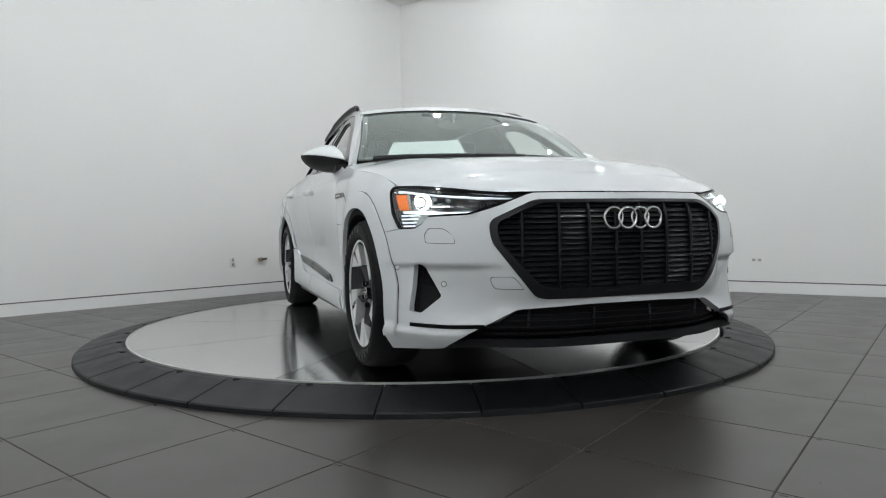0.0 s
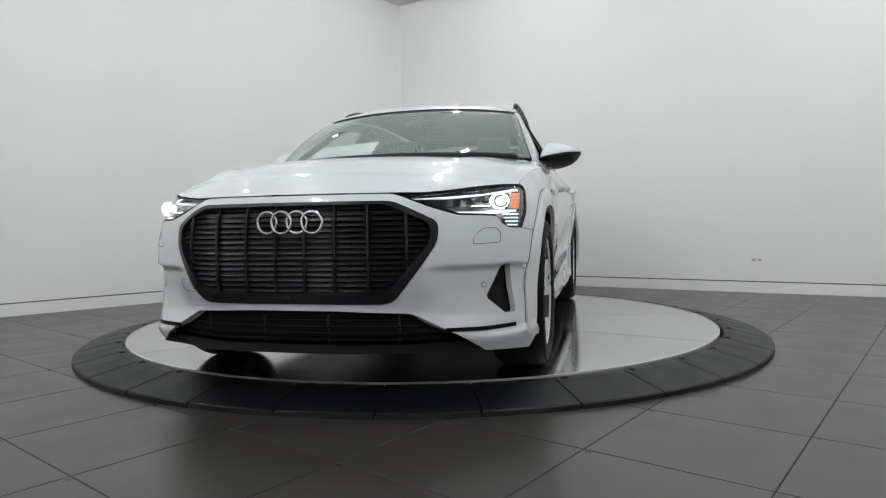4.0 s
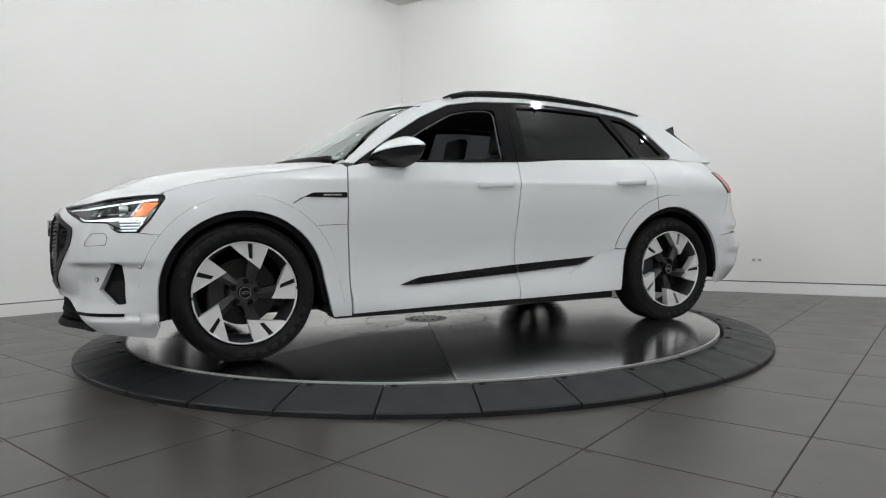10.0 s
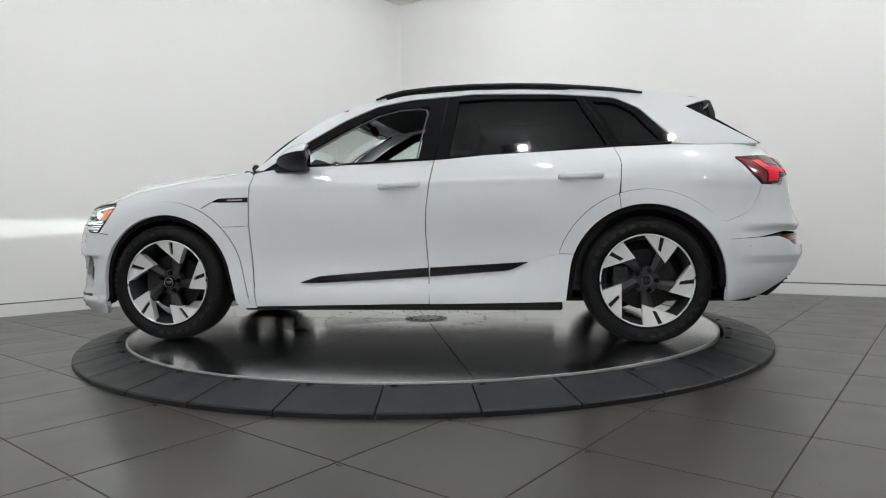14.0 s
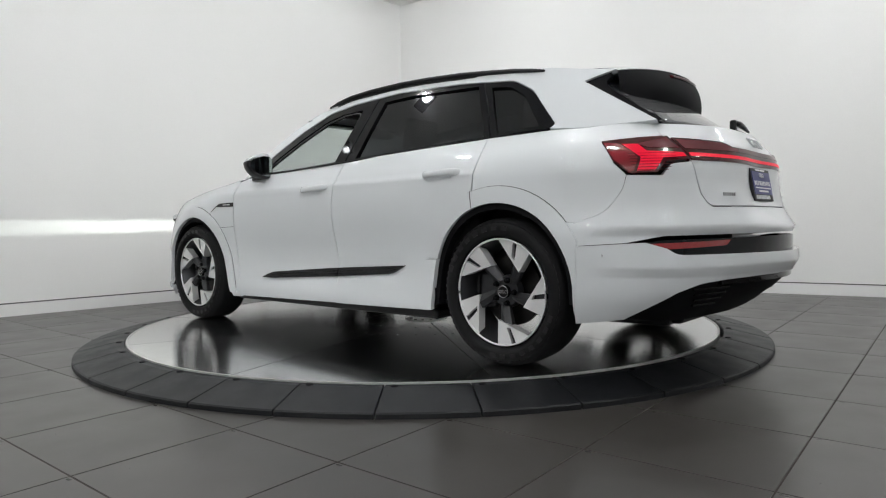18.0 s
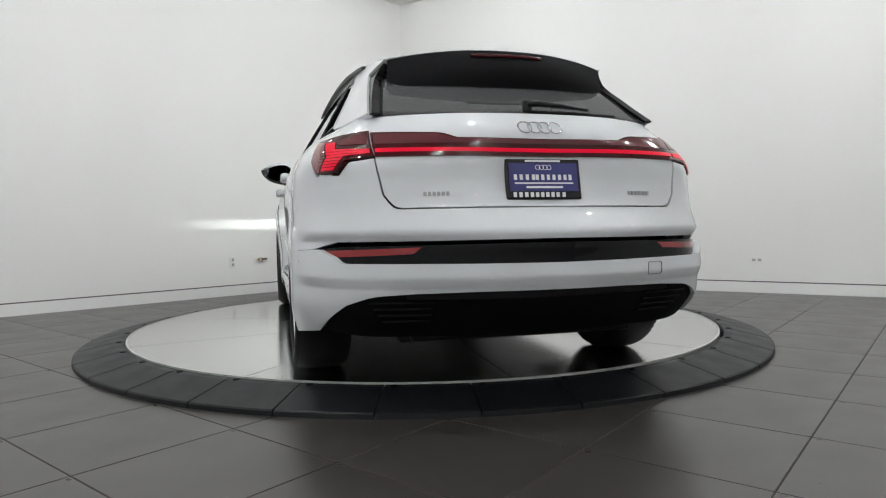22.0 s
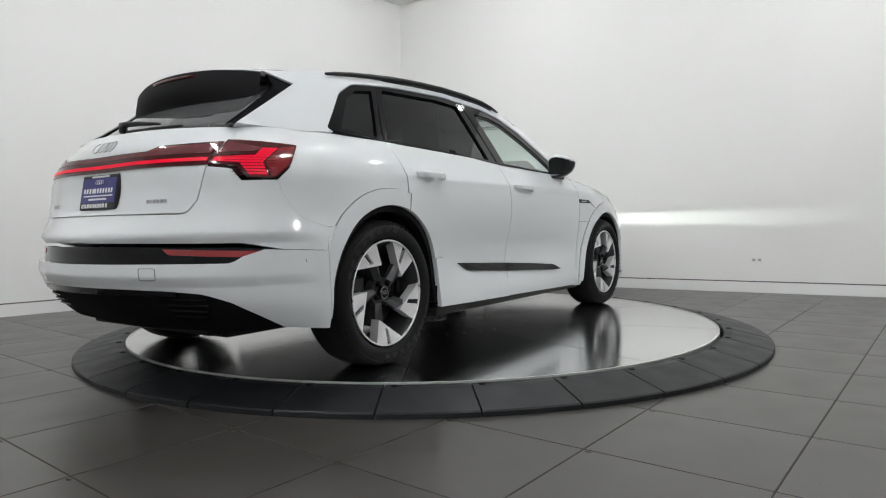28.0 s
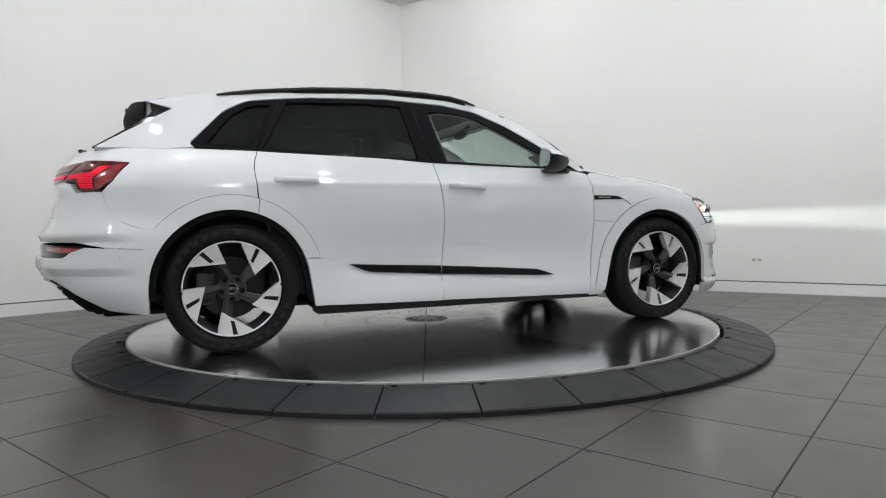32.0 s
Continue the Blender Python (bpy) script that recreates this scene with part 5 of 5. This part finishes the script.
for i in range(4):
    y = (i - 1.5) * 0.043
    pts = []
    for k in range(24):
        a = 2 * math.pi * k / 24
        yy, zz = y + 0.029 * math.cos(a), 1.085 + 0.024 * math.sin(a)
        p = wrap([at_y(yy, zz, True)], [zz])[0]
        pts.append((p[0] - 0.006, yy, zz))
    tube("emblem_ring", pts, 0.0024, M_SILVER, tailgate, "chrome ring", closed=True)
for y0, y1 in ((0.487, 0.385), (-0.375, -0.490)):
    for i in range(6):
        a, b = y0 + (y1 - y0) * (i + 0.1) / 6, y0 + (y1 - y0) * (i + 0.8) / 6
        bar_on_skin("badge_bar", M_BADGE, tailgate, at_y(a, 0.82, True), at_y(b, 0.82, True), 0.812, 0.828, 0.004, 0.004, 2, "short satin silver lettering bar")
px = -2.402
tilt = Matrix.Translation((px, 0, 0.875)) @ Matrix.Rotation(radians(10), 4, "Y")


def on_plate(name, mat, y0, y1, z0, z1, d0, d1, label="", bevel=0.0, holder=None):
    bm = box_bm(-d1, -d0, y0, y1, z0, z1, bevel)
    bmesh.ops.transform(bm, verts=bm.verts, matrix=tilt)
    return part(name, bm, mat, holder or tailgate, label)


holder = on_plate("number_plate", M_TRIM, -0.160, 0.160, -0.082, 0.082, -0.02, 0.010, "blue number plate in a black frame", 0.006)
on_plate("plate_face", M_BLUE, -0.146, 0.146, -0.050, 0.064, 0.0102, 0.0125, "blue plate face", holder=holder)
for z, h, cuts in ((0.046, 0.020, ()), (0.006, 0.026, (0.122, 0.098, 0.072, 0.046, 0.030, 0.006, -0.018, -0.042, -0.066, -0.090, -0.112)), (-0.018, 0.008, None), (-0.034, 0.012, None), (-0.064, 0.022, (0.128, 0.104, 0.080, 0.056, 0.034, 0.012, -0.010, -0.032, -0.054, -0.080))):
    if cuts == ():
        for i in range(4):
            bm = bmesh.new()
            bmesh.ops.create_cone(bm, cap_ends=False, segments=20, radius1=0.011, radius2=0.011, depth=0.002)
            pts = [tilt @ Vector((-0.0132, (i - 1.5) * 0.016 + 0.0095 * math.cos(2 * math.pi * k / 18), z + 0.0095 * math.sin(2 * math.pi * k / 18))) for k in range(18)]
            bm.free()
            tube("mark_ring", pts, 0.0014, M_WHITE, holder, closed=True, seg=6)
    elif cuts is None:
        on_plate("text_bar", M_WHITE, -0.125 if h < 0.01 else -0.078, 0.125 if h < 0.01 else 0.078, z - h * 0.35, z + h * 0.35, 0.0126, 0.0136, "white lettering bar", holder=holder)
    else:
        for c in cuts:
            on_plate("text_bar", M_WHITE, c - 0.0075, c + 0.0055, z - h * 0.42, z + h * 0.42, 0.0126 if z > -0.05 else 0.0102, 0.0136, "white lettering bar", holder=holder)
on_plate("text_bar", M_WHITE, -0.075, 0.075, 0.0690, 0.0765, 0.0102, 0.0115, "white lettering bar", holder=holder)

cx, cz, cr = ARCH_R
upper = [("r", 0.0, 0.763), ("r", 0.598, 0.761, 0.03), ("r", 0.637, 0.82), ("r", 0.660, 0.96), ("r", 0.75, 0.949), ("r", 0.785, 0.899), ("x", -2.1018, 0.9035), ("x", -2.0866, 0.84, 0.05), ("x", -2.0213, 0.7433, 0.05), ("x", -1.8955, 0.6983), ("x", -1.838, 0.7052), ("x", -1.870, 0.5965), ("x", -2.10, 0.609), ("r", 0.80, 0.640), ("r", 0.0, 0.645)]
sheet("rear_bumper", M_PAINT, car, both(upper, True), thick=0.035, step=0.014, lift=0.002, label="white rear bumper, upper part")
bumper_low = [("r", 0.0, 0.552), ("r", 0.776, 0.557, 0.03), ("r", 0.805, 0.585), ("x", -2.165, 0.611), ("x", -1.872, 0.594), ("x", -1.885, 0.42), ("x", -1.888, 0.250), ("x", -2.08, 0.276), ("r", 0.823, 0.346), ("r", 0.772, 0.396), ("r", 0.682, 0.432, 0.04), ("r", 0.53, 0.443), ("r", 0.30, 0.449), ("r", 0.0, 0.450)]
sheet("lower_bumper", M_PAINT, car, both(bumper_low, True), surf=low_wrap, thick=0.03, step=0.014, lift=0.006, label="white rear bumper, lower part")
band_out = [("r", 0.0, 0.632), ("r", 0.80, 0.622), ("x", -2.150, 0.610), ("r", 0.805, 0.580, 0.02), ("r", 0.775, 0.555, 0.03), ("r", 0.0, 0.549)]
band = sheet("reflector_band", M_GLOSS, car, both(band_out, True), surf=smooth_wrap, lift=-0.023, thick=0.01, label="gloss black band with red reflectors")
for z in (0.571, 0.590):
    bar_on_skin("line", M_TRIM, band, at_y(0.77, z, True), at_y(-0.77, z, True), z - 0.002, z + 0.002, 0.006, -0.008, 30)
for sgn in (1, -1):
    rf = skin([("r", 0.850, 0.606), ("r", 0.50, 0.618), ("r", 0.53, 0.592, 0.01), ("r", 0.832, 0.580)])
    sheet("reflector", M_REFLEX, band, rf, surf=smooth_wrap, lift=-0.020, thick=0.004, step=0.03, mirror=sgn < 0, label="red rear reflector")
diff = [("r", 0.0, 0.450), ("r", 0.30, 0.449), ("r", 0.53, 0.443), ("r", 0.682, 0.432, 0.04), ("r", 0.772, 0.396), ("r", 0.823, 0.346), ("x", -2.08, 0.270), ("r", 0.70, 0.245), ("r", 0.0, 0.225)]
diffuser = sheet("diffuser", M_DARK, car, both(diff, True), lift=-0.012, thick=0.05, label="black rear diffuser with fins")
for sgn in (1, -1):
    for i, z in enumerate((0.404, 0.378, 0.352, 0.326)):
        a, b = at_y(0.70 - 0.02 * i, z, True), at_y(0.46, z, True)
        if sgn < 0:
            a, b = 2 * TOTAL - a, 2 * TOTAL - b
        bar_on_skin("fin", M_GLOSS, diffuser, a, b, z - 0.004, z + 0.004, 0.02, -0.006, 8)
bar_on_skin("lip", M_GLOSS, diffuser, at_y(0.56, 0.430, True), at_y(-0.56, 0.430, True), 0.418, 0.444, 0.03, 0.004, 26, "gloss black upper lip")
part("under_panel", box_bm(-2.20, -1.9, -0.50, 0.50, 0.215, 0.27, 0.02), M_TRIM, car, "black underside panel")
tow = skin([("r", -0.42, 0.490, 0.010), ("r", -0.42, 0.538, 0.010), ("r", -0.50, 0.538, 0.010), ("r", -0.50, 0.490, 0.010)])
towi = skin([("r", -0.422, 0.4918, 0.009), ("r", -0.422, 0.5362, 0.009), ("r", -0.498, 0.5362, 0.009), ("r", -0.498, 0.4918, 0.009)])
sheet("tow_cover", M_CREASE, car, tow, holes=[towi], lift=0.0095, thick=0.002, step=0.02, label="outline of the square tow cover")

# ---- floor pan, so that nothing shows through from below
part("floor_pan", box_bm(-2.15, 2.05, -0.55, 0.55, 0.205, 0.25, 0.02), M_TRIM, car, "black undertray")
part("sill_pan", box_bm(-0.98, 0.98, -0.84, 0.84, 0.20, 0.26, 0.01), M_TRIM, car)
part("bulkhead", box_bm(0.95, 1.02, -0.80, 0.80, 0.26, 0.98, 0.01), M_DARK, car)

# ---- cabin
cabin = part("cabin_floor", box_bm(-1.95, 0.95, -0.78, 0.78, 0.30, 0.34), M_CABIN, car, "dark carpeted cabin floor")
for sgn in (1, -1):
    part("door_card", box_bm(-1.25, 0.85, 0.80 * sgn - 0.02, 0.80 * sgn + 0.02, 0.34, 1.055, 0.01), M_CABIN, cabin, "dark inner door panel")
    part("rear_side_panel", box_bm(-2.05, -1.25, 0.68 * sgn - 0.02, 0.68 * sgn + 0.02, 0.34, 1.12, 0.01), M_CABIN, cabin)
bm = bmesh.new()
prof = [(1.02, 0.70), (1.02, 1.03), (0.85, 1.075), (0.62, 1.075), (0.50, 1.03), (0.46, 0.92), (0.52, 0.70)]
v0 = [bm.verts.new((x, -0.76, z)) for x, z in prof]
v1 = [bm.verts.new((x, 0.76, z)) for x, z in prof]
for i in range(len(prof)):
    bm.faces.new((v0[i], v0[(i + 1) % len(prof)], v1[(i + 1) % len(prof)], v1[i]))
bm.faces.new(v0)
bm.faces.new(v1[::-1])
bmesh.ops.recalc_face_normals(bm, faces=bm.faces)
part("dashboard", bm, M_CABIN, cabin, "dark dashboard")


def seat(x, y, width):
    holder = part("seat", box_bm(x - 0.26, x + 0.26, y - width / 2, y + width / 2, 0.50, 0.66, 0.05, 3), M_SEAT, cabin, "dark leather seat", smooth=True)
    bm = box_bm(-0.07, 0.07, -width / 2, width / 2, 0.0, 0.62, 0.05, 3)
    bmesh.ops.transform(bm, verts=bm.verts, matrix=Matrix.Translation((x - 0.24, y, 0.58)) @ Matrix.Rotation(radians(-16), 4, "Y"))
    part("backrest", bm, M_SEAT, holder, smooth=True)
    for dy in ((0,) if width < 0.7 else (-0.38, 0, 0.38)):
        bm = box_bm(-0.045, 0.045, -0.13, 0.13, 0.0, 0.19, 0.035, 3)
        bmesh.ops.transform(bm, verts=bm.verts, matrix=Matrix.Translation((x - 0.425, y + dy, 1.20)) @ Matrix.Rotation(radians(-12), 4, "Y"))
        part("headrest", bm, M_SEAT, holder, smooth=True)


seat(0.02, 0.37, 0.50)
seat(0.02, -0.37, 0.50)
seat(-0.90, 0.0, 1.22)
part("cargo_cover", box_bm(-2.08, -1.32, -0.66, 0.66, 1.04, 1.06, 0.005), M_CABIN, cabin)
wheel_pts = [Vector((0.44 + 0.18 * math.sin(radians(-24)) * math.sin(a) * -1, 0.37 + 0.18 * math.cos(a), 0.97 + 0.165 * math.sin(a))) for a in np.linspace(0, 2 * math.pi, 29)[:-1]]
sw = tube("steering_wheel", wheel_pts, 0.015, M_CABIN, cabin, "black steering wheel", closed=True)
part("wheel_boss", box_bm(0.45, 0.52, 0.30, 0.44, 0.91, 1.02, 0.02), M_CABIN, sw)
im = bmesh.new()
bmesh.ops.create_uvsphere(im, u_segments=18, v_segments=10, radius=1.0, matrix=Matrix.Translation((0.33, 0.0, 1.40)) @ Matrix.Diagonal((0.018, 0.125, 0.036, 1)))
part("rear_view_mirror", im, M_CABIN, cabin, "black inner mirror", smooth=True)
tube("mirror_arm", [(0.34, 0, 1.42), (0.40, 0, 1.475)], 0.014, M_CABIN, cabin, seg=6)


def headliner(u, v):
    p = roof(0.04 + 0.94 * u, 0.03 + 0.94 * v)
    return p + Vector((0, 0, -0.035))


loft("headliner", headliner, 12, 10, M_CABIN, cabin, "dark headliner")
slip = bmesh.new()
corners = [screen(0.10, 0.10), screen(0.10, 0.40), screen(0.38, 0.40), screen(0.36, 0.13)]
vv = [slip.verts.new(p + Vector((-0.035, 0, -0.03))) for p in corners]
slip.faces.new(vv)
part("paper_slip", slip, M_PAPER, cabin, "pale paper slip behind the windscreen")
tagp = bmesh.new()
vv = [tagp.verts.new(p + Vector((-0.006, 0, -0.006))) for p in (screen(0.84, 0.86), screen(0.84, 0.92), screen(0.87, 0.92), screen(0.87, 0.86))]
tagp.faces.new(vv)
part("toll_sticker", tagp, M_PAPER, cabin, "small pale sticker at the top of the windscreen")


# ---- wheels
def wheel(x, sgn, phase=0.0):
    """A tyre on a two-tone five-spoke rim; the hub face looks outwards."""
    holder = empty("wheel")
    holder.parent = car
    out = 1 if sgn > 0 else -1
    holder.matrix_basis = Matrix.Translation((x, 0.922 * sgn, HUB_Z)) @ (pose(0, 0, 0, 0, 0, 180) if sgn < 0 else Matrix())
    holder["label"] = "wheel with a black tyre and two-tone silver and grey spokes"
    R = 0.371
    prof = [(-0.215, 0.262), (-0.235, 0.31), (-0.228, 0.345), (-0.195, 0.366), (-0.11, R), (-0.03, 0.367), (0.000, 0.357), (0.018, 0.337), (0.026, 0.314), (0.022, 0.290), (0.008, 0.276), (-0.012, 0.270), (-0.015, 0.262)]
    bm = bmesh.new()
    n = 72
    rings = [[bm.verts.new((r * math.cos(2 * math.pi * k / n), y, r * math.sin(2 * math.pi * k / n))) for y, r in prof] for k in range(n)]
    for k in range(n):
        for j in range(len(prof) - 1):
            bm.faces.new((rings[k][j], rings[k][j + 1], rings[(k + 1) % n][j + 1], rings[(k + 1) % n][j]))
    bmesh.ops.recalc_face_normals(bm, faces=bm.faces)
    tyre = part("tyre", bm, M_TYRE, holder, "black rubber tyre", smooth=True)
    # raised blocks on the shoulder and worn letter marks on the side wall
    bm = bmesh.new()
    for k in range(60):
        a = 2 * math.pi * k / 60
        bmesh.ops.create_cube(bm, size=1, matrix=Matrix.Rotation(-a, 4, "Y") @ Matrix.Translation((0.339, 0.0115, 0)) @ Matrix.Rotation(radians(42), 4, "Z") @ Matrix.Diagonal((0.018, 0.003, 0.022, 1)))
    part("tread", bm, M_TYRE, tyre)["kind"] = "stuff"
    bm = bmesh.new()
    for base in (20, 200):
        for k in range(8):
            a = radians(base + 11 * k)
            bmesh.ops.create_cube(bm, size=1, matrix=Matrix.Rotation(-a, 4, "Y") @ Matrix.Translation((0.315, 0.0255, 0)) @ Matrix.Diagonal((0.020, 0.003, 0.034, 1)))
    part("sidewall_lettering", bm, M_TRIM, tyre, "raised black sidewall marks")["kind"] = "stuff"
    # rim barrel
    bm = bmesh.new()
    prof = [(-0.20, 0.250), (-0.10, 0.233), (-0.02, 0.256), (0.002, 0.270), (0.008, 0.274), (0.008, 0.264)]
    rings = [[bm.verts.new((r * math.cos(2 * math.pi * k / n), y, r * math.sin(2 * math.pi * k / n))) for y, r in prof] for k in range(n)]
    for k in range(n):
        for j in range(len(prof) - 1):
            bm.faces.new((rings[k][j], rings[k][j + 1], rings[(k + 1) % n][j + 1], rings[(k + 1) % n][j]))
    bmesh.ops.recalc_face_normals(bm, faces=bm.faces)
    rim = part("rim", bm, M_RIMDARK, holder, "dark grey alloy rim", smooth=True)
    ringp = [(0.267 * math.cos(2 * math.pi * k / 60), 0.006, 0.267 * math.sin(2 * math.pi * k / 60)) for k in range(60)]
    tube("rim_edge", ringp, 0.0055, M_RIMCUT, rim, "bright machined rim edge", closed=True, seg=6)
    # brake
    bm = bmesh.new()
    bmesh.ops.create_cone(bm, cap_ends=True, segments=48, radius1=0.175, radius2=0.175, depth=0.02, matrix=pose(0, -0.105, 0, 90, 0, 0))
    part("brake_disc", bm, M_DISC, holder, "steel brake disc")
    bm = box_bm(0.085, 0.185, -0.135, -0.070, -0.09, 0.09, 0.015)
    part("brake_caliper", bm, M_RIMDARK, holder, "grey brake caliper")
    def spoke_part(name, pts, y0, y1, mat, k, label="", dish=0.0):
        bm = bmesh.new()
        def depth(x, z):
            return -dish * (1 - min(1, math.hypot(x, z) / 0.265)) ** 1.0
        hi = [bm.verts.new((x, y1 + depth(x, z), z)) for x, z in pts]
        lo = [bm.verts.new((x, y0 + depth(x, z), z)) for x, z in pts]
        bm.faces.new(hi)
        bm.faces.new(lo[::-1])
        for i in range(len(pts)):
            bm.faces.new((hi[i], hi[(i + 1) % len(pts)], lo[(i + 1) % len(pts)], lo[i]))
        bmesh.ops.recalc_face_normals(bm, faces=bm.faces)
        bmesh.ops.transform(bm, verts=bm.verts, matrix=Matrix.Rotation(-2 * math.pi * k / 5 + radians(phase), 4, "Y"))
        return part(name, bm, mat, rim, label)

    # one spoke, pointing up at rest: bright blade with a slot, dark arm to the hub
    pol = lambda r, a: (-r * math.sin(radians(a)), r * math.cos(radians(a)))
    for k in range(5):
        # folded arm from the hub to the blade: two facets meeting in a ridge
        bm = bmesh.new()
        rim_a, ridge_a, rim_b = (pol(0.058, 8), pol(0.172, 8)), (pol(0.058, 30), pol(0.160, 18)), (pol(0.062, 52), pol(0.145, 33))
        rows_ = []
        for (x0, z0), (x1, z1), hi_ in ((*rim_a, -0.030), (*ridge_a, -0.008), (*rim_b, -0.030)):
            rows_.append([bm.verts.new((x0, hi_ - 0.014, z0)), bm.verts.new((x1, hi_, z1))])
        low_ = [[bm.verts.new((v.co.x, -0.060, v.co.z)) for v in r_] for r_ in (rows_[0], rows_[2])]
        for r0_, r1_ in zip(rows_, rows_[1:]):
            bm.faces.new((r0_[0], r0_[1], r1_[1], r1_[0]))
        bm.faces.new((rows_[0][1], rows_[0][0], low_[0][0], low_[0][1]))
        bm.faces.new((rows_[2][0], rows_[2][1], low_[1][1], low_[1][0]))
        bmesh.ops.recalc_face_normals(bm, faces=bm.faces)
        bmesh.ops.transform(bm, verts=bm.verts, matrix=Matrix.Rotation(-2 * math.pi * k / 5 + radians(phase), 4, "Y"))
        part("spoke_arm", bm, M_RIMDARK, rim, "dark grey folded spoke arm")
        o0, o1, i0, i1 = pol(0.2605, 3.7), pol(0.2605, 9.4), pol(0.187, 6.9), pol(0.180, 13.8)
        spoke_part("spoke_blade", [pol(0.266, -16), pol(0.268, -8), pol(0.268, 3.4), o0, i0, i1, o1, pol(0.268, 9.7), pol(0.268, 19), pol(0.265, 28), pol(0.145, 33)], -0.05, 0.001, M_RIMCUT, k, "bright machined spoke blade with a slot", dish=0.015)
        spoke_part("slot", [pol(0.2605, 3.2), pol(0.2605, 9.9), pol(0.178, 14.2), pol(0.185, 6.5)], -0.052, -0.018, M_GRILLE, k, "dark slot in the spoke", dish=0.015)
        bm = bmesh.new()
        x, z = pol(0.060, 6)
        bmesh.ops.create_cone(bm, cap_ends=True, segments=12, radius1=0.015, radius2=0.010, depth=0.02, matrix=Matrix.Rotation(-2 * math.pi * k / 5 + radians(phase), 4, "Y") @ pose(x, -0.020, z, -90, 0, 0))
        part("wheel_bolt", bm, M_GLOSS, rim)
    bm = bmesh.new()
    bmesh.ops.create_cone(bm, cap_ends=True, segments=40, radius1=0.084, radius2=0.076, depth=0.04, matrix=pose(0, -0.058, 0, -90, 0, 0))
    part("hub", bm, M_RIMDARK, rim)
    bm = bmesh.new()
    bmesh.ops.create_cone(bm, cap_ends=True, segments=32, radius1=0.034, radius2=0.030, depth=0.02, matrix=pose(0, -0.026, 0, -90, 0, 0))
    cap = part("hub_cap", bm, M_GLOSS, rim, "black hub cap with a pale ring")
    tube("cap_ring", [(0.030 * math.cos(2 * math.pi * i / 24), -0.0155, 0.030 * math.sin(2 * math.pi * i / 24)) for i in range(24)], 0.0018, M_CHROME, cap, closed=True, seg=6)
    for i in range(4):
        x = (i - 1.5) * 0.0105
        tube("mark_ring", [(x + 0.007 * math.cos(2 * math.pi * j / 14), -0.0150, 0.007 * math.sin(2 * math.pi * j / 14)) for j in range(14)], 0.0013, M_CHROME, cap, closed=True, seg=4)
    rim.scale = (0.982, 1, 0.982)
    return holder, rim


WHEELS = [wheel(WHEEL_X, 1, 0), wheel(WHEEL_X, -1, 47), wheel(-WHEEL_X, 1, -13), wheel(-WHEEL_X, -1, 45)]

# ---------------------------------------------------------------- the tiled floor
floor = part("floor", prism_bm([(-9, -9), (9.5, -9), (9.5, 6), (-9, 6)], -0.15, -0.0025), M_GROUT)
tagged(floor, "large square grey porcelain floor tiles with dark grout", "floor", kind="structure")
TILE_A, TILE_B, TILE_0 = Vector((0.4525, -0.394)), Vector((0.3775, 0.459)), Vector((-0.299, -2.815))
bm = bmesh.new()
g = 0.0035
ua, ub = TILE_A.normalized() * g, TILE_B.normalized() * g
quad = [ua + ub, TILE_A - ua + ub, TILE_A + TILE_B - ua - ub, TILE_B + ua - ub]
top = [bm.verts.new((q.x, q.y, 0.0)) for q in quad]
mid = Vector((0, 0))
for q in quad:
    mid += q / 4
low = [bm.verts.new((*(q + (q - mid).normalized() * 0.0014), -0.003)) for q in quad]
bm.faces.new(top)
for i in range(4):
    bm.faces.new((top[i], low[i], low[(i + 1) % 4], top[(i + 1) % 4]))
bmesh.ops.recalc_face_normals(bm, faces=bm.faces)
tile_mesh = bpy.data.meshes.new("floor_tile")
bm.to_mesh(tile_mesh)
tile_mesh.materials.append(M_TILE)
far = []
for i in range(-16, 17):
    for j in range(-16, 17):
        p = TILE_0 + TILE_A * i + TILE_B * j
        c = p + (TILE_A + TILE_B) / 2
        if not (-6.5 < c.x < 6.8 and -7.9 < c.y < 5.2):
            continue
        if c.length < 1.45:
            continue
        left = (c - CORNER).dot(Vector((-LEFT_WAY.y, LEFT_WAY.x)))
        right = (c - CORNER).dot(Vector((RIGHT_WAY.y, -RIGHT_WAY.x)))
        if min(left, right) < -0.45 and c.y > -3:
            continue
        if c.y > -4.6 and abs(c.x) < 4.6:
            o = new("floor_tile", tile_mesh)
            o.parent = floor
            o.location = (p.x, p.y, 0)
        else:
            far.append(p)
verts, faces = [], []
for p in far:
    k = len(verts)
    verts += [(p.x + q.x, p.y + q.y, 0.0) for q in quad]
    faces.append((k, k + 1, k + 2, k + 3))
me = bpy.data.meshes.new("far_tiles")
me.from_pydata(verts, [], faces)
me.materials.append(M_TILE)
rest = new("far_tiles", me)
rest.parent = floor
rest["kind"] = "stuff"


def motions():
    """The deck turns steadily and carries the car; the camera stands still."""
    car_rows, deck_rows = [], []
    for k in range(17):
        t = 2.0 * k
        a = 288.13 - 8.382 * t + 0.307 * ((t - 16) / 16) ** 2
        turn = pose(0, 0, 0, 0, 0, a)
        deck_rows.append((t, turn))
        car_rows.append((t, pose(0, 0, FLOOR_TO_DECK) @ turn @ pose(0.017, 0.096, 0)))
    walk(deck, deck_rows)
    walk(car, car_rows)


motions()
